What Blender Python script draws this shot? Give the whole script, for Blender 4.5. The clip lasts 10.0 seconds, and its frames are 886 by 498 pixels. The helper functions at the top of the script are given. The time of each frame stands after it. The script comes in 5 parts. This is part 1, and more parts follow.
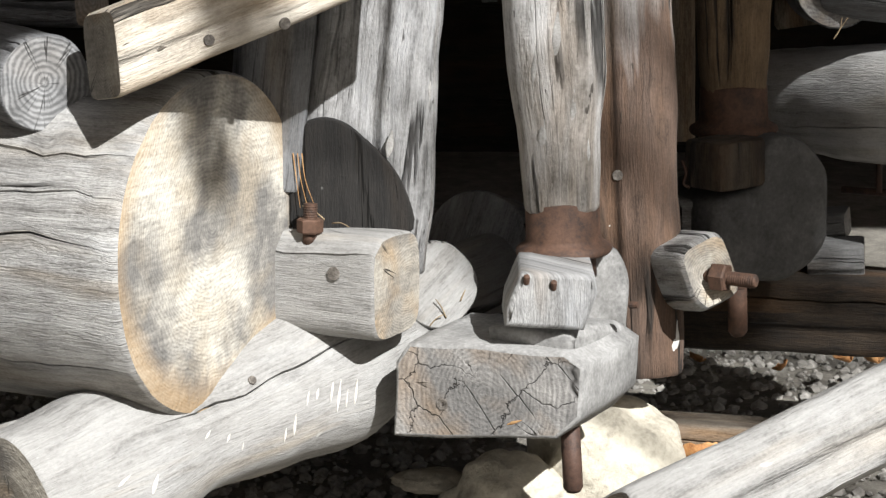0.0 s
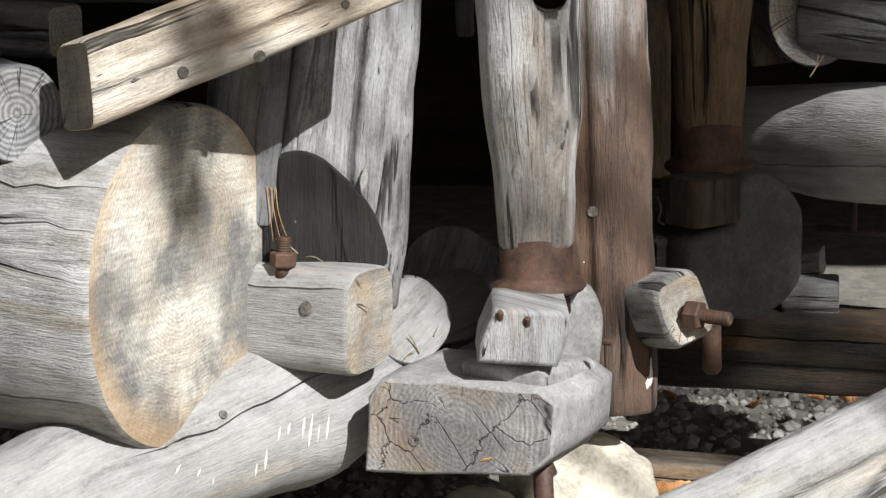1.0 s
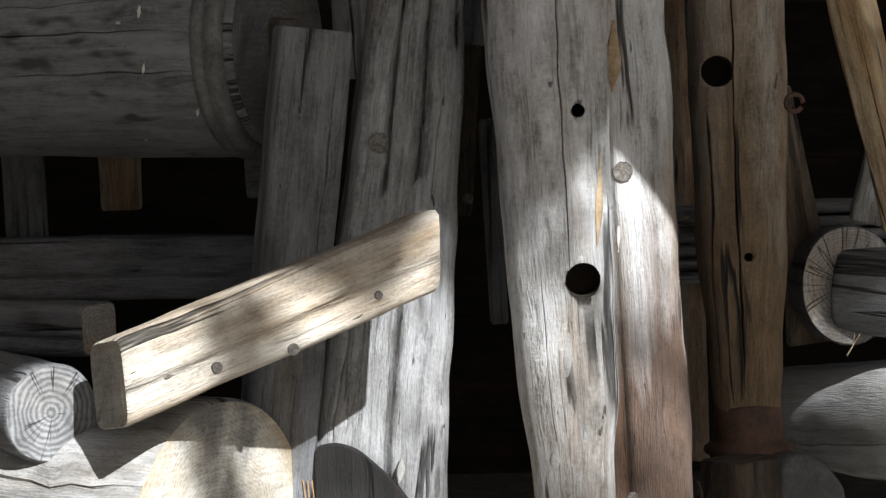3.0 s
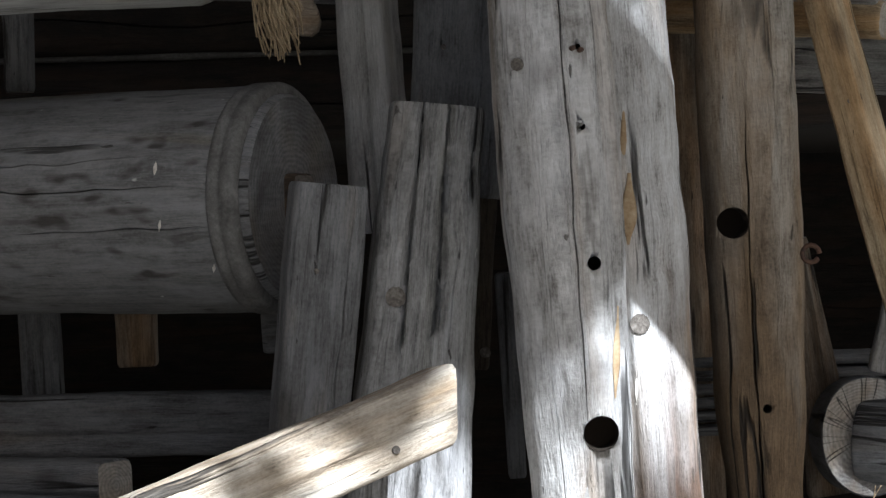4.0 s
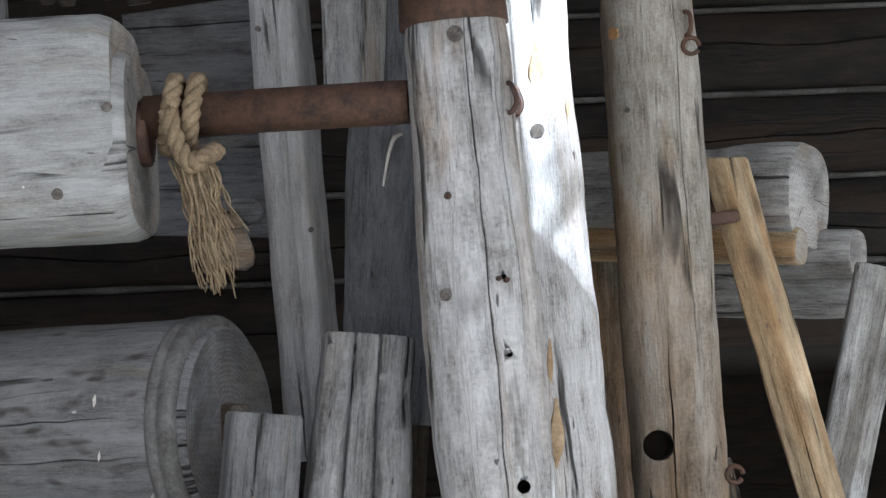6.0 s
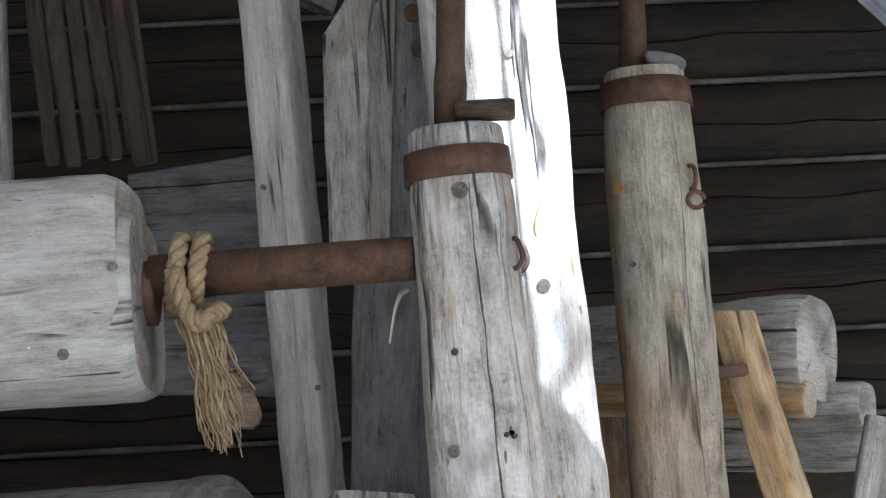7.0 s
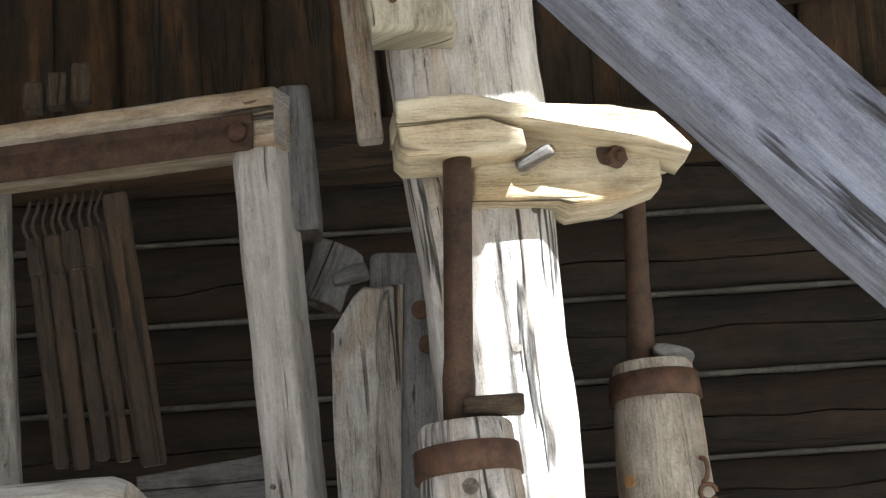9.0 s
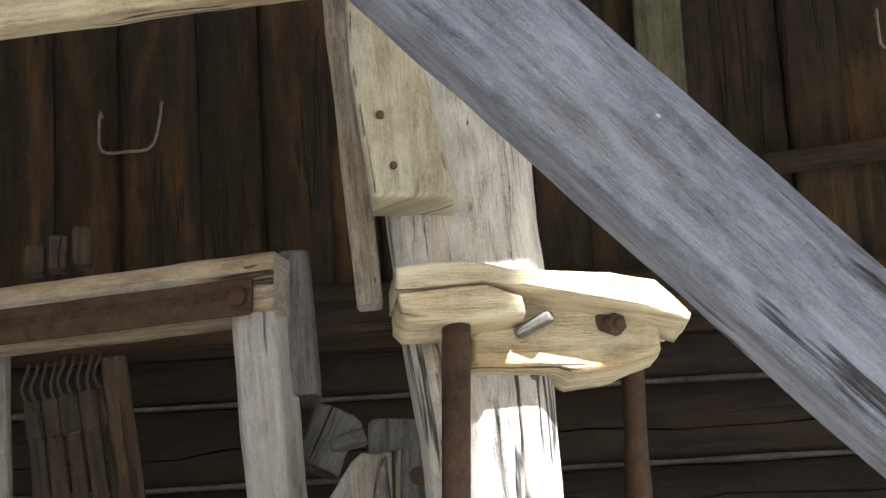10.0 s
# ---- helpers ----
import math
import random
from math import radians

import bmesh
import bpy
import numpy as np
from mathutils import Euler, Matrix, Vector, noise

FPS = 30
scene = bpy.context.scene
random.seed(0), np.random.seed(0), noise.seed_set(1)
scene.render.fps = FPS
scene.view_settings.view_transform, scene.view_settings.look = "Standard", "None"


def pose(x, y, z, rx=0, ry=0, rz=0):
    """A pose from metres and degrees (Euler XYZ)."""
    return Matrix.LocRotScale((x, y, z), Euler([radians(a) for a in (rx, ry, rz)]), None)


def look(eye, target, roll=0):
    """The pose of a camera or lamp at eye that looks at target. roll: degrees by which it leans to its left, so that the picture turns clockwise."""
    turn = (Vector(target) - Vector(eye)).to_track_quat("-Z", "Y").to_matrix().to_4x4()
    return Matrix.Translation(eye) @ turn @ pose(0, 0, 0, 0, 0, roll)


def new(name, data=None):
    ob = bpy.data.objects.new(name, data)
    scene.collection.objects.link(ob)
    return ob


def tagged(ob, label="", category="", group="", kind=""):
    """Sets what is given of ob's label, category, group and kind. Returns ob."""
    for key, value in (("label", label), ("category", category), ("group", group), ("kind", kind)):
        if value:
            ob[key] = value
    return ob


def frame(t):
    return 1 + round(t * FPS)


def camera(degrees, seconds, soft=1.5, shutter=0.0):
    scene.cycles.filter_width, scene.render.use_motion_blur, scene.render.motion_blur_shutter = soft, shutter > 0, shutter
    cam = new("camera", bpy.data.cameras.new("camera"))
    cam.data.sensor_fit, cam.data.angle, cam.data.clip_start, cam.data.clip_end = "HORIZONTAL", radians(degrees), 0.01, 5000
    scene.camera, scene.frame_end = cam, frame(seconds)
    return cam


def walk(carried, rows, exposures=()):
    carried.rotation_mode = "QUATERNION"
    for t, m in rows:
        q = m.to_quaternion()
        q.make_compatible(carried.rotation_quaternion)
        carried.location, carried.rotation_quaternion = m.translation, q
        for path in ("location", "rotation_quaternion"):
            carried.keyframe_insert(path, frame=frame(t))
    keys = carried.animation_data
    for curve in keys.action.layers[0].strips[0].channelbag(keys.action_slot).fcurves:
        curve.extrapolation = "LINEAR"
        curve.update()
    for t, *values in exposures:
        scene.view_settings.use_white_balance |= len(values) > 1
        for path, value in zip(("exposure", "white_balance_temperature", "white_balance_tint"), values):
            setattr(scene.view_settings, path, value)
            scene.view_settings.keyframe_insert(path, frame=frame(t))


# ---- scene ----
cam = camera(20.0, 10.0, soft=1.4)
EYE = 1.5
# seconds, metres ahead, then the camera's turn in degrees
PATH = [
    (0.0, 0.000, 78.70, -0.00, 0.00),
    (0.5, 0.009, 78.19, -0.47, -0.30),
    (1.0, 0.022, 79.45, -0.63, -0.49),
    (1.5, 0.029, 81.11, -0.58, -0.55),
    (2.0, 0.039, 82.90, -0.22, -0.68),
    (2.2, 0.029, 84.06, 0.09, -0.23),
    (3.3, 0.055, 86.70, 1.12, 0.03),
    (3.5, 0.053, 87.51, 1.26, 0.04),
    (4.0, 0.059, 89.50, 1.41, 0.49),
    (4.5, -0.057, 91.16, 1.49, 0.01),
    (5.0, -0.080, 92.41, 1.69, -0.33),
    (5.2, -0.080, 92.54, 1.75, -0.69),
    (6.3, -0.070, 95.65, 2.46, -1.01),
    (6.5, -0.066, 96.31, 2.58, -0.96),
    (7.0, -0.063, 98.19, 2.88, -0.83),
    (7.5, -0.059, 99.96, 3.29, -0.78),
    (8.0, -0.047, 101.53, 3.58, -0.44),
    (8.5, -0.051, 103.10, 3.84, -0.26),
    (9.0, -0.054, 104.98, 3.81, -0.43),
    (9.5, -0.052, 106.79, 3.65, -0.55),
    (10.0, -0.059, 108.74, 3.38, -0.58),
]
walk(cam, [(t, pose(0, y, EYE, rx, ry, rz)) for t, y, rx, ry, rz in PATH],
     exposures=[(0.0, 0.12, 6250, 8), (1.0, -0.05, 6200, 8), (2.0, 0.3, 6100, 8), (3.5, 0.35, 5900, 7), (4.3, 1.1, 5550, 7), (5.0, 1.6, 5350, 7), (6.5, 2.0, 5400, 7), (8.0, 2.08, 5750, 7), (10.0, 2.14, 6250, 6)])

# ---- light ----
SUN = Vector((0.55, -1.0, 0.95)).normalized()
world = bpy.data.worlds.new("sky")
scene.world = world
world.use_nodes = True
wn = world.node_tree
sky = wn.nodes.new("ShaderNodeTexSky")
sky.sky_type, sky.sun_disc = "NISHITA", False
sky.dust_density, sky.ozone_density, sky.air_density = 5.0, 0.6, 0.8
sky.sun_elevation, sky.sun_rotation = math.asin(SUN.z), math.atan2(SUN.x, SUN.y)
wn.links.new(sky.outputs[0], wn.nodes["Background"].inputs[0])
wn.nodes["Background"].inputs[1].default_value = 0.033
sun_lamp = bpy.data.lights.new("sun", "SUN")
sun_lamp.energy, sun_lamp.angle, sun_lamp.color = 8.0, radians(0.55), (1.0, 0.97, 0.94)
new("sun", sun_lamp).matrix_world = look(SUN * 30, (0, 0, 0))


# ---- materials ----
def nodes(name, rough=0.85, metal=0.0):
    m = bpy.data.materials.new(name)
    m.use_nodes = True
    nt = m.node_tree
    b = nt.nodes["Principled BSDF"]
    b.inputs["Roughness"].default_value, b.inputs["Metallic"].default_value = rough, metal
    return m, nt, b


def node(nt, kind, **vals):
    n = nt.nodes.new(kind)
    for k, v in vals.items():
        n.inputs[k.replace("_", " ")].default_value = v
    return n


def math_node(nt, op, a, b=None, clamp=False):
    n = nt.nodes.new("ShaderNodeMath")
    n.operation, n.use_clamp = op, clamp
    for i, v in enumerate((a, b)):
        if v is None:
            continue
        if isinstance(v, (int, float)):
            n.inputs[i].default_value = v
        else:
            nt.links.new(v, n.inputs[i])
    return n.outputs[0]


def ramp(nt, fac, stops):
    n = nt.nodes.new("ShaderNodeValToRGB")
    while len(n.color_ramp.elements) < len(stops):
        n.color_ramp.elements.new(0.5)
    for e, (p, c) in zip(n.color_ramp.elements, stops):
        e.position, e.color = p, (c if len(c) == 4 else (*c, 1)) if isinstance(c, tuple) else (c, c, c, 1)
    nt.links.new(fac, n.inputs[0])
    return n.outputs[0]


def mixed(nt, fac, a, b, mode="MIX"):
    n = nt.nodes.new("ShaderNodeMix")
    n.data_type, n.blend_type = "RGBA", mode
    for s, v in ((n.inputs[0], fac), (n.inputs[6], a), (n.inputs[7], b)):
        if isinstance(v, (int, float)):
            s.default_value = v
        elif isinstance(v, tuple):
            s.default_value = (*v, 1)
        else:
            nt.links.new(v, s)
    return n.outputs[2]


def grain_space(nt, su, sv):
    """Coordinates along and across the grain, in cells a metre, shifted for each object."""
    uv = nt.nodes.new("ShaderNodeUVMap")
    mp = nt.nodes.new("ShaderNodeVectorMath")
    mp.operation = "MULTIPLY"
    mp.inputs[1].default_value = (su, sv, 1)
    nt.links.new(uv.outputs[0], mp.inputs[0])
    return mp.outputs[0]


def noise_at(nt, vec, scale=1.0, detail=4.0, rough=0.55, dist=0.0, seed=0.0):
    n = nt.nodes.new("ShaderNodeTexNoise")
    n.noise_dimensions = "4D"
    info = nt.nodes.new("ShaderNodeObjectInfo")
    w = math_node(nt, "MULTIPLY_ADD", info.outputs["Random"], 40.0)
    w.node.inputs[2].default_value = seed
    nt.links.new(vec, n.inputs["Vector"])
    nt.links.new(w, n.inputs["W"])
    n.inputs["Scale"].default_value, n.inputs["Detail"].default_value = scale, detail
    n.inputs["Roughness"].default_value, n.inputs["Distortion"].default_value = rough, dist
    return n.outputs[0]


def bump(nt, b, height, dist, strength=1.0):
    n = nt.nodes.new("ShaderNodeBump")
    n.inputs["Distance"].default_value, n.inputs["Strength"].default_value = dist, strength
    nt.links.new(height, n.inputs["Height"])
    nt.links.new(n.outputs[0], b.inputs["Normal"])


def wood(name, pale, mid, dark, warm, warmth=0.3, checks=0.5, relief=0.0025, knots=0.5, spots=0.0, hairs=0.55, low=None, stains=0.0, low_tone=(0.19, 0.105, 0.052), patches=0.75, nicks=0.8):
    """Weathered timber: silver streaks, warm worn patches, fine drying checks and knots along the grain."""
    m, nt, b = nodes(name, 0.88)
    big = noise_at(nt, grain_space(nt, 1.6, 5.0), 1, 3, 0.5, 0.6, 3)
    streak = noise_at(nt, grain_space(nt, 4.0, 44.0), 1, 5, 0.62, 0.7, 7)
    fine = noise_at(nt, grain_space(nt, 26.0, 330.0), 1, 3, 0.65, 0.3, 11)
    blot = noise_at(nt, grain_space(nt, 13.0, 22.0), 1, 5, 0.65, 0.4, 101)
    speck = noise_at(nt, grain_space(nt, 150.0, 230.0), 1, 2, 0.6, 0.0, 103)
    tone = math_node(nt, "ADD", math_node(nt, "ADD", math_node(nt, "MULTIPLY", streak, 0.34), math_node(nt, "MULTIPLY", fine, 0.24)),
                     math_node(nt, "ADD", math_node(nt, "MULTIPLY", blot, 0.26), math_node(nt, "MULTIPLY", speck, 0.16)))
    col = ramp(nt, tone, [(0.385, dark), (0.475, mid), (0.565, pale)])
    wf = ramp(nt, noise_at(nt, grain_space(nt, 1.3, 9.0), 1, 3, 0.6, 0.8, 19), [(0.60 - 0.35 * warmth, 0.0), (0.78 - 0.30 * warmth, 1.0)])
    wcol = mixed(nt, 1.0, warm, ramp(nt, tone, [(0.38, 0.45), (0.58, 1.15)]), "MULTIPLY")
    col = mixed(nt, math_node(nt, "MULTIPLY", wf, 0.8), col, wcol)
    col = mixed(nt, math_node(nt, "MULTIPLY", ramp(nt, big, [(0.35, 1.0), (0.6, 0.0)]), 0.28), col, mixed(nt, 0.6, col, dark))
    # bleached and sooty weathering in broad patches that run with the grain
    worn = noise_at(nt, grain_space(nt, 3.2, 15.0), 1, 5, 0.6, 0.9, 131)
    col = mixed(nt, math_node(nt, "MULTIPLY", ramp(nt, worn, [(0.50, 0.0), (0.66, 1.0)]), patches), col, mixed(nt, 0.5, tuple(min(0.8, c * 1.3) for c in (pale[0] * 0.97, pale[1], pale[2] * 1.05)), col))
    sooty = noise_at(nt, grain_space(nt, 2.2, 11.0), 1, 5, 0.65, 1.2, 137)
    col = mixed(nt, math_node(nt, "MULTIPLY", ramp(nt, sooty, [(0.50, 0.0), (0.74, 1.0)]), patches), col, mixed(nt, 1.0, col, (0.58, 0.565, 0.55), "MULTIPLY"))
    if low:
        # the sheltered foot has kept its brown
        sep = nt.nodes.new("ShaderNodeSeparateXYZ")
        nt.links.new(grain_space(nt, 1, 1), sep.inputs[0])
        run = math_node(nt, "ADD", math_node(nt, "SUBTRACT", sep.outputs[0], low), math_node(nt, "MULTIPLY", noise_at(nt, grain_space(nt, 1.5, 14.0), 1, 3, 0.6, 0.3, 83), 1.3))
        keep = ramp(nt, run, [(0.32, 0.93), (0.75, 0.0)])
        col = mixed(nt, keep, col, mixed(nt, 1.0, low_tone, ramp(nt, tone, [(0.38, 0.35), (0.58, 1.25)]), "MULTIPLY"))
    if stains:
        st = ramp(nt, noise_at(nt, grain_space(nt, 9.0, 26.0), 1, 2, 0.5, 0.1, 91), [(0.60, 0.0), (0.70, stains)])
        col = mixed(nt, st, col, (0.035, 0.030, 0.026))
    # drying checks: thin dark lines along the grain, here and there
    cn = noise_at(nt, grain_space(nt, 0.8, 13.0), 1, 4, 0.55, 0.2, 31)
    line = ramp(nt, math_node(nt, "ABSOLUTE", math_node(nt, "SUBTRACT", cn, 0.5)), [(0.0, 1.0), (0.010, 0.85), (0.024, 0.0)])
    where = ramp(nt, noise_at(nt, grain_space(nt, 1.7, 7.0), 1, 2, 0.5, 0.0, 43), [(0.62 - 0.20 * checks, 0.0), (0.66 - 0.20 * checks, 1.0)])
    line = math_node(nt, "MULTIPLY", line, where)
    hair = noise_at(nt, grain_space(nt, 5.0, 130.0), 1, 3, 0.6, 0.3, 61)
    hair = ramp(nt, hair, [(0.33, 1.0), (0.40, 0.0)])
    col = mixed(nt, math_node(nt, "MULTIPLY", hair, hairs), col, mixed(nt, 1.0, col, (0.30, 0.28, 0.26), "MULTIPLY"))
    # knots
    vor = nt.nodes.new("ShaderNodeTexVoronoi")
    vor.voronoi_dimensions = "2D"
    vor.inputs["Scale"].default_value = 1.0
    shift = nt.nodes.new("ShaderNodeVectorMath")
    shift.operation = "ADD"
    info = nt.nodes.new("ShaderNodeObjectInfo")
    nt.links.new(grain_space(nt, 2.4, 4.2), shift.inputs[0])
    nt.links.new(math_node(nt, "MULTIPLY", info.outputs["Random"], 31.0), shift.inputs[1])
    nt.links.new(shift.outputs[0], vor.inputs["Vector"])
    kf = ramp(nt, vor.outputs["Distance"], [(0.02 + 0.02 * knots, 1.0), (0.045 + 0.06 * knots, 0.55), (0.10 + 0.07 * knots, 0.0)])
    kf = math_node(nt, "MULTIPLY", kf, min(1.0, knots * 1.4))
    col = mixed(nt, kf, col, (dark[0] * 0.55, dark[1] * 0.48, dark[2] * 0.42))
    col = mixed(nt, math_node(nt, "MULTIPLY", line, 0.92), col, (0.012, 0.010, 0.008))
    nick = ramp(nt, noise_at(nt, grain_space(nt, 14.0, 75.0), 1, 3, 0.55, 0.2, 149), [(0.685, 0.0), (0.715, nicks)])
    col = mixed(nt, nick, col, (dark[0] * 0.4, dark[1] * 0.36, dark[2] * 0.32))
    if spots:
        sp = ramp(nt, noise_at(nt, grain_space(nt, 22.0, 40.0), 1, 2, 0.5, 0.0, 53), [(0.73 - (0.07 if spots > 0.7 else 0), 0.0), (0.77 - (0.07 if spots > 0.7 else 0), min(spots, 0.7))])
        col = mixed(nt, sp, col, (0.72, 0.72, 0.68))
    nt.links.new(col, b.inputs["Base Color"])
    h = math_node(nt, "SUBTRACT", math_node(nt, "ADD", math_node(nt, "MULTIPLY", tone, 1.8), math_node(nt, "MULTIPLY", fine, 0.4)),
                  math_node(nt, "ADD", math_node(nt, "MULTIPLY", line, 2.2), math_node(nt, "MULTIPLY", nick, 0.8)))
    bump(nt, b, math_node(nt, "SUBTRACT", h, math_node(nt, "MULTIPLY", hair, 0.3 * hairs)), relief * 2.2)
    return m


def end_grain(name, pale, dark, warm, ring=190.0, rim=0.0, star=0.5, craze=0.0, bold=0.07):
    """Sawn end of a log: year rings round the pith, radial checks, an ochre rim."""
    m, nt, b = nodes(name, 0.85)
    pos = grain_space(nt, 1, 1)
    wob = noise_at(nt, pos, 9, 3, 0.5, 0.0, 5)
    ln = nt.nodes.new("ShaderNodeVectorMath")
    ln.operation = "LENGTH"
    nt.links.new(pos, ln.inputs[0])
    r = math_node(nt, "ADD", ln.outputs["Value"], math_node(nt, "MULTIPLY", wob, 0.06))
    rings = math_node(nt, "SINE", math_node(nt, "MULTIPLY", r, ring * 6.283))
    patch = noise_at(nt, pos, 4.0, 5, 0.62, 0.5, 9)
    fine = noise_at(nt, pos, 130, 3, 0.6, 0.0, 2)
    saw = noise_at(nt, grain_space(nt, 160.0, 12.0), 1, 2, 0.5, 0.0, 21)
    col = ramp(nt, patch, [(0.41, dark), (0.49, tuple(0.5 * (a + c) for a, c in zip(pale, dark))), (0.56, pale)])
    col = mixed(nt, ramp(nt, noise_at(nt, pos, 7, 3, 0.55, 0.3, 15), [(0.50, 0.0), (0.66, 0.6)]), col, warm)
    shade = ramp(nt, math_node(nt, "ADD", math_node(nt, "MULTIPLY", rings, bold), math_node(nt, "ADD", math_node(nt, "MULTIPLY", fine, 0.55), math_node(nt, "MULTIPLY", saw, 0.45))),
                 [(0.32, 0.55), (0.68, 1.15)])
    col = mixed(nt, 1.0, col, shade, "MULTIPLY")
    grad = nt.nodes.new("ShaderNodeTexGradient")
    grad.gradient_type = "RADIAL"
    nt.links.new(pos, grad.inputs[0])
    ang = nt.nodes.new("ShaderNodeCombineXYZ")
    nt.links.new(math_node(nt, "MULTIPLY", grad.outputs["Fac"], 17.0), ang.inputs[0])
    nt.links.new(math_node(nt, "MULTIPLY", r, 3.0), ang.inputs[1])
    rc = noise_at(nt, ang.outputs[0], 1.0, 1, 0.5, 0.0, 33)
    chk = ramp(nt, math_node(nt, "ABSOLUTE", math_node(nt, "SUBTRACT", rc, 0.56)), [(0.0, 1.0), (0.010, 0.0)])
    chk = math_node(nt, "MULTIPLY", chk, ramp(nt, noise_at(nt, pos, 6, 2, 0.5, 0.0, 71), [(0.60 - 0.2 * star, 0.0), (0.64 - 0.2 * star, 1.0)]))
    if rim:
        edge = ramp(nt, math_node(nt, "ADD", ln.outputs["Value"], math_node(nt, "MULTIPLY", patch, 0.16)), [(rim + 0.07, 0.0), (rim + 0.12, 0.5)])
        col = mixed(nt, edge, col, (0.42, 0.26, 0.10))
    col = mixed(nt, math_node(nt, "MULTIPLY", chk, 0.8), col, (0.015, 0.012, 0.01))
    if craze:
        cell = nt.nodes.new("ShaderNodeTexVoronoi")
        cell.feature, cell.voronoi_dimensions = "DISTANCE_TO_EDGE", "2D"
        cell.inputs["Scale"].default_value = craze
        bent = nt.nodes.new("ShaderNodeVectorMath")
        bent.operation = "ADD"
        nt.links.new(pos, bent.inputs[0])
        nt.links.new(math_node(nt, "MULTIPLY", noise_at(nt, pos, 14, 4, 0.6, 0.0, 77), 0.09), bent.inputs[1])
        nt.links.new(bent.outputs[0], cell.inputs["Vector"])
        net = ramp(nt, cell.outputs["Distance"], [(0.0, 1.0), (0.022, 0.0)])
        net = math_node(nt, "MULTIPLY", net, ramp(nt, noise_at(nt, pos, 8, 2, 0.5, 0.0, 79), [(0.40, 0.0), (0.52, 1.0)]))
        chk = math_node(nt, "MAXIMUM", chk, net)
        col = mixed(nt, math_node(nt, "MULTIPLY", net, 0.85), col, (0.015, 0.012, 0.01))
    nt.links.new(col, b.inputs["Base Color"])
    bump(nt, b, math_node(nt, "SUBTRACT", math_node(nt, "ADD", math_node(nt, "MULTIPLY", rings, 0.02), math_node(nt, "ADD", math_node(nt, "MULTIPLY", fine, 0.6), patch)), chk), 0.004)
    return m


def iron(name, rust, dark, rough=0.75):
    m, nt, b = nodes(name, rough, 0.25)
    tc = nt.nodes.new("ShaderNodeTexCoord")
    n1 = noise_at(nt, tc.outputs["Object"], 24, 5, 0.65, 0.3, 1)
    n2 = noise_at(nt, tc.outputs["Object"], 150, 4, 0.7, 0.0, 2)
    f = math_node(nt, "ADD", math_node(nt, "MULTIPLY", n1, 0.65), math_node(nt, "MULTIPLY", n2, 0.35))
    col = ramp(nt, f, [(0.36, dark), (0.5, rust), (0.68, tuple(min(1, c * 1.7) for c in rust))])
    nt.links.new(col, b.inputs["Base Color"])
    bump(nt, b, f, 0.003)
    return m


def plain(name, cols, scale=8, rough=0.9, relief=0.003, fine=90):
    """A mottled mineral or fibrous surface in two scales."""
    m, nt, b = nodes(name, rough)
    tc = nt.nodes.new("ShaderNodeTexCoord")
    n1 = noise_at(nt, tc.outputs["Object"], scale, 6, 0.6, 0.3, 1)
    n2 = noise_at(nt, tc.outputs["Object"], fine, 4, 0.65, 0.0, 2)
    f = math_node(nt, "ADD", math_node(nt, "MULTIPLY", n1, 0.6), math_node(nt, "MULTIPLY", n2, 0.4))
    nt.links.new(ramp(nt, f, [(0.35 + 0.3 * i / max(1, len(cols) - 1), c) for i, c in enumerate(cols)]), b.inputs["Base Color"])
    bump(nt, b, f, relief)
    return m


SILVER = wood("silver_wood", (0.44, 0.43, 0.41), (0.27, 0.262, 0.25), (0.085, 0.08, 0.076), (0.30, 0.235, 0.165), 0.12, 0.6, 0.0025, 0.35, 0.5)
PALE = wood("pale_wood", (0.50, 0.48, 0.45), (0.30, 0.285, 0.262), (0.10, 0.09, 0.08), (0.36, 0.255, 0.155), 0.3, 0.2, 0.002, 0.3)
BROWN = wood("brown_wood", (0.30, 0.255, 0.20), (0.165, 0.132, 0.098), (0.05, 0.039, 0.029), (0.32, 0.185, 0.085), 0.5, 0.2, 0.0025, 0.3)
GREY = wood("grey_wood", (0.215, 0.215, 0.217), (0.137, 0.137, 0.139), (0.055, 0.055, 0.054), (0.19, 0.155, 0.115), 0.1, 0.5, 0.002, 0.4)
UMBER = wood("dark_wood", (0.085, 0.066, 0.046), (0.040, 0.030, 0.021), (0.012, 0.009, 0.007), (0.085, 0.048, 0.022), 0.35, 0.5, 0.002, 0.5)
HONEY = wood("honey_wood", (0.54, 0.44, 0.29), (0.35, 0.265, 0.16), (0.13, 0.095, 0.06), (0.46, 0.27, 0.11), 0.5, 0.4, 0.002, 0.5)
CREAM = wood("cream_wood", (0.70, 0.63, 0.48), (0.52, 0.45, 0.32), (0.22, 0.18, 0.12), (0.50, 0.36, 0.18), 0.3, 0.4, 0.002, 0.3)
BLUEGREY = wood("blue_grey_wood", (0.25, 0.275, 0.35), (0.15, 0.168, 0.225), (0.07, 0.077, 0.10), (0.19, 0.20, 0.22), 0.05, 0.1, 0.0022, 0.1, 0.7, 0.3, nicks=0.15)
END = end_grain("log_end", (0.43, 0.395, 0.335), (0.17, 0.157, 0.14), (0.36, 0.23, 0.10))
END_BIG = end_grain("sawn_end", (0.66, 0.62, 0.54), (0.21, 0.20, 0.185), (0.46, 0.39, 0.29), 150, 0.25, -0.3, 0.0, 0.05)
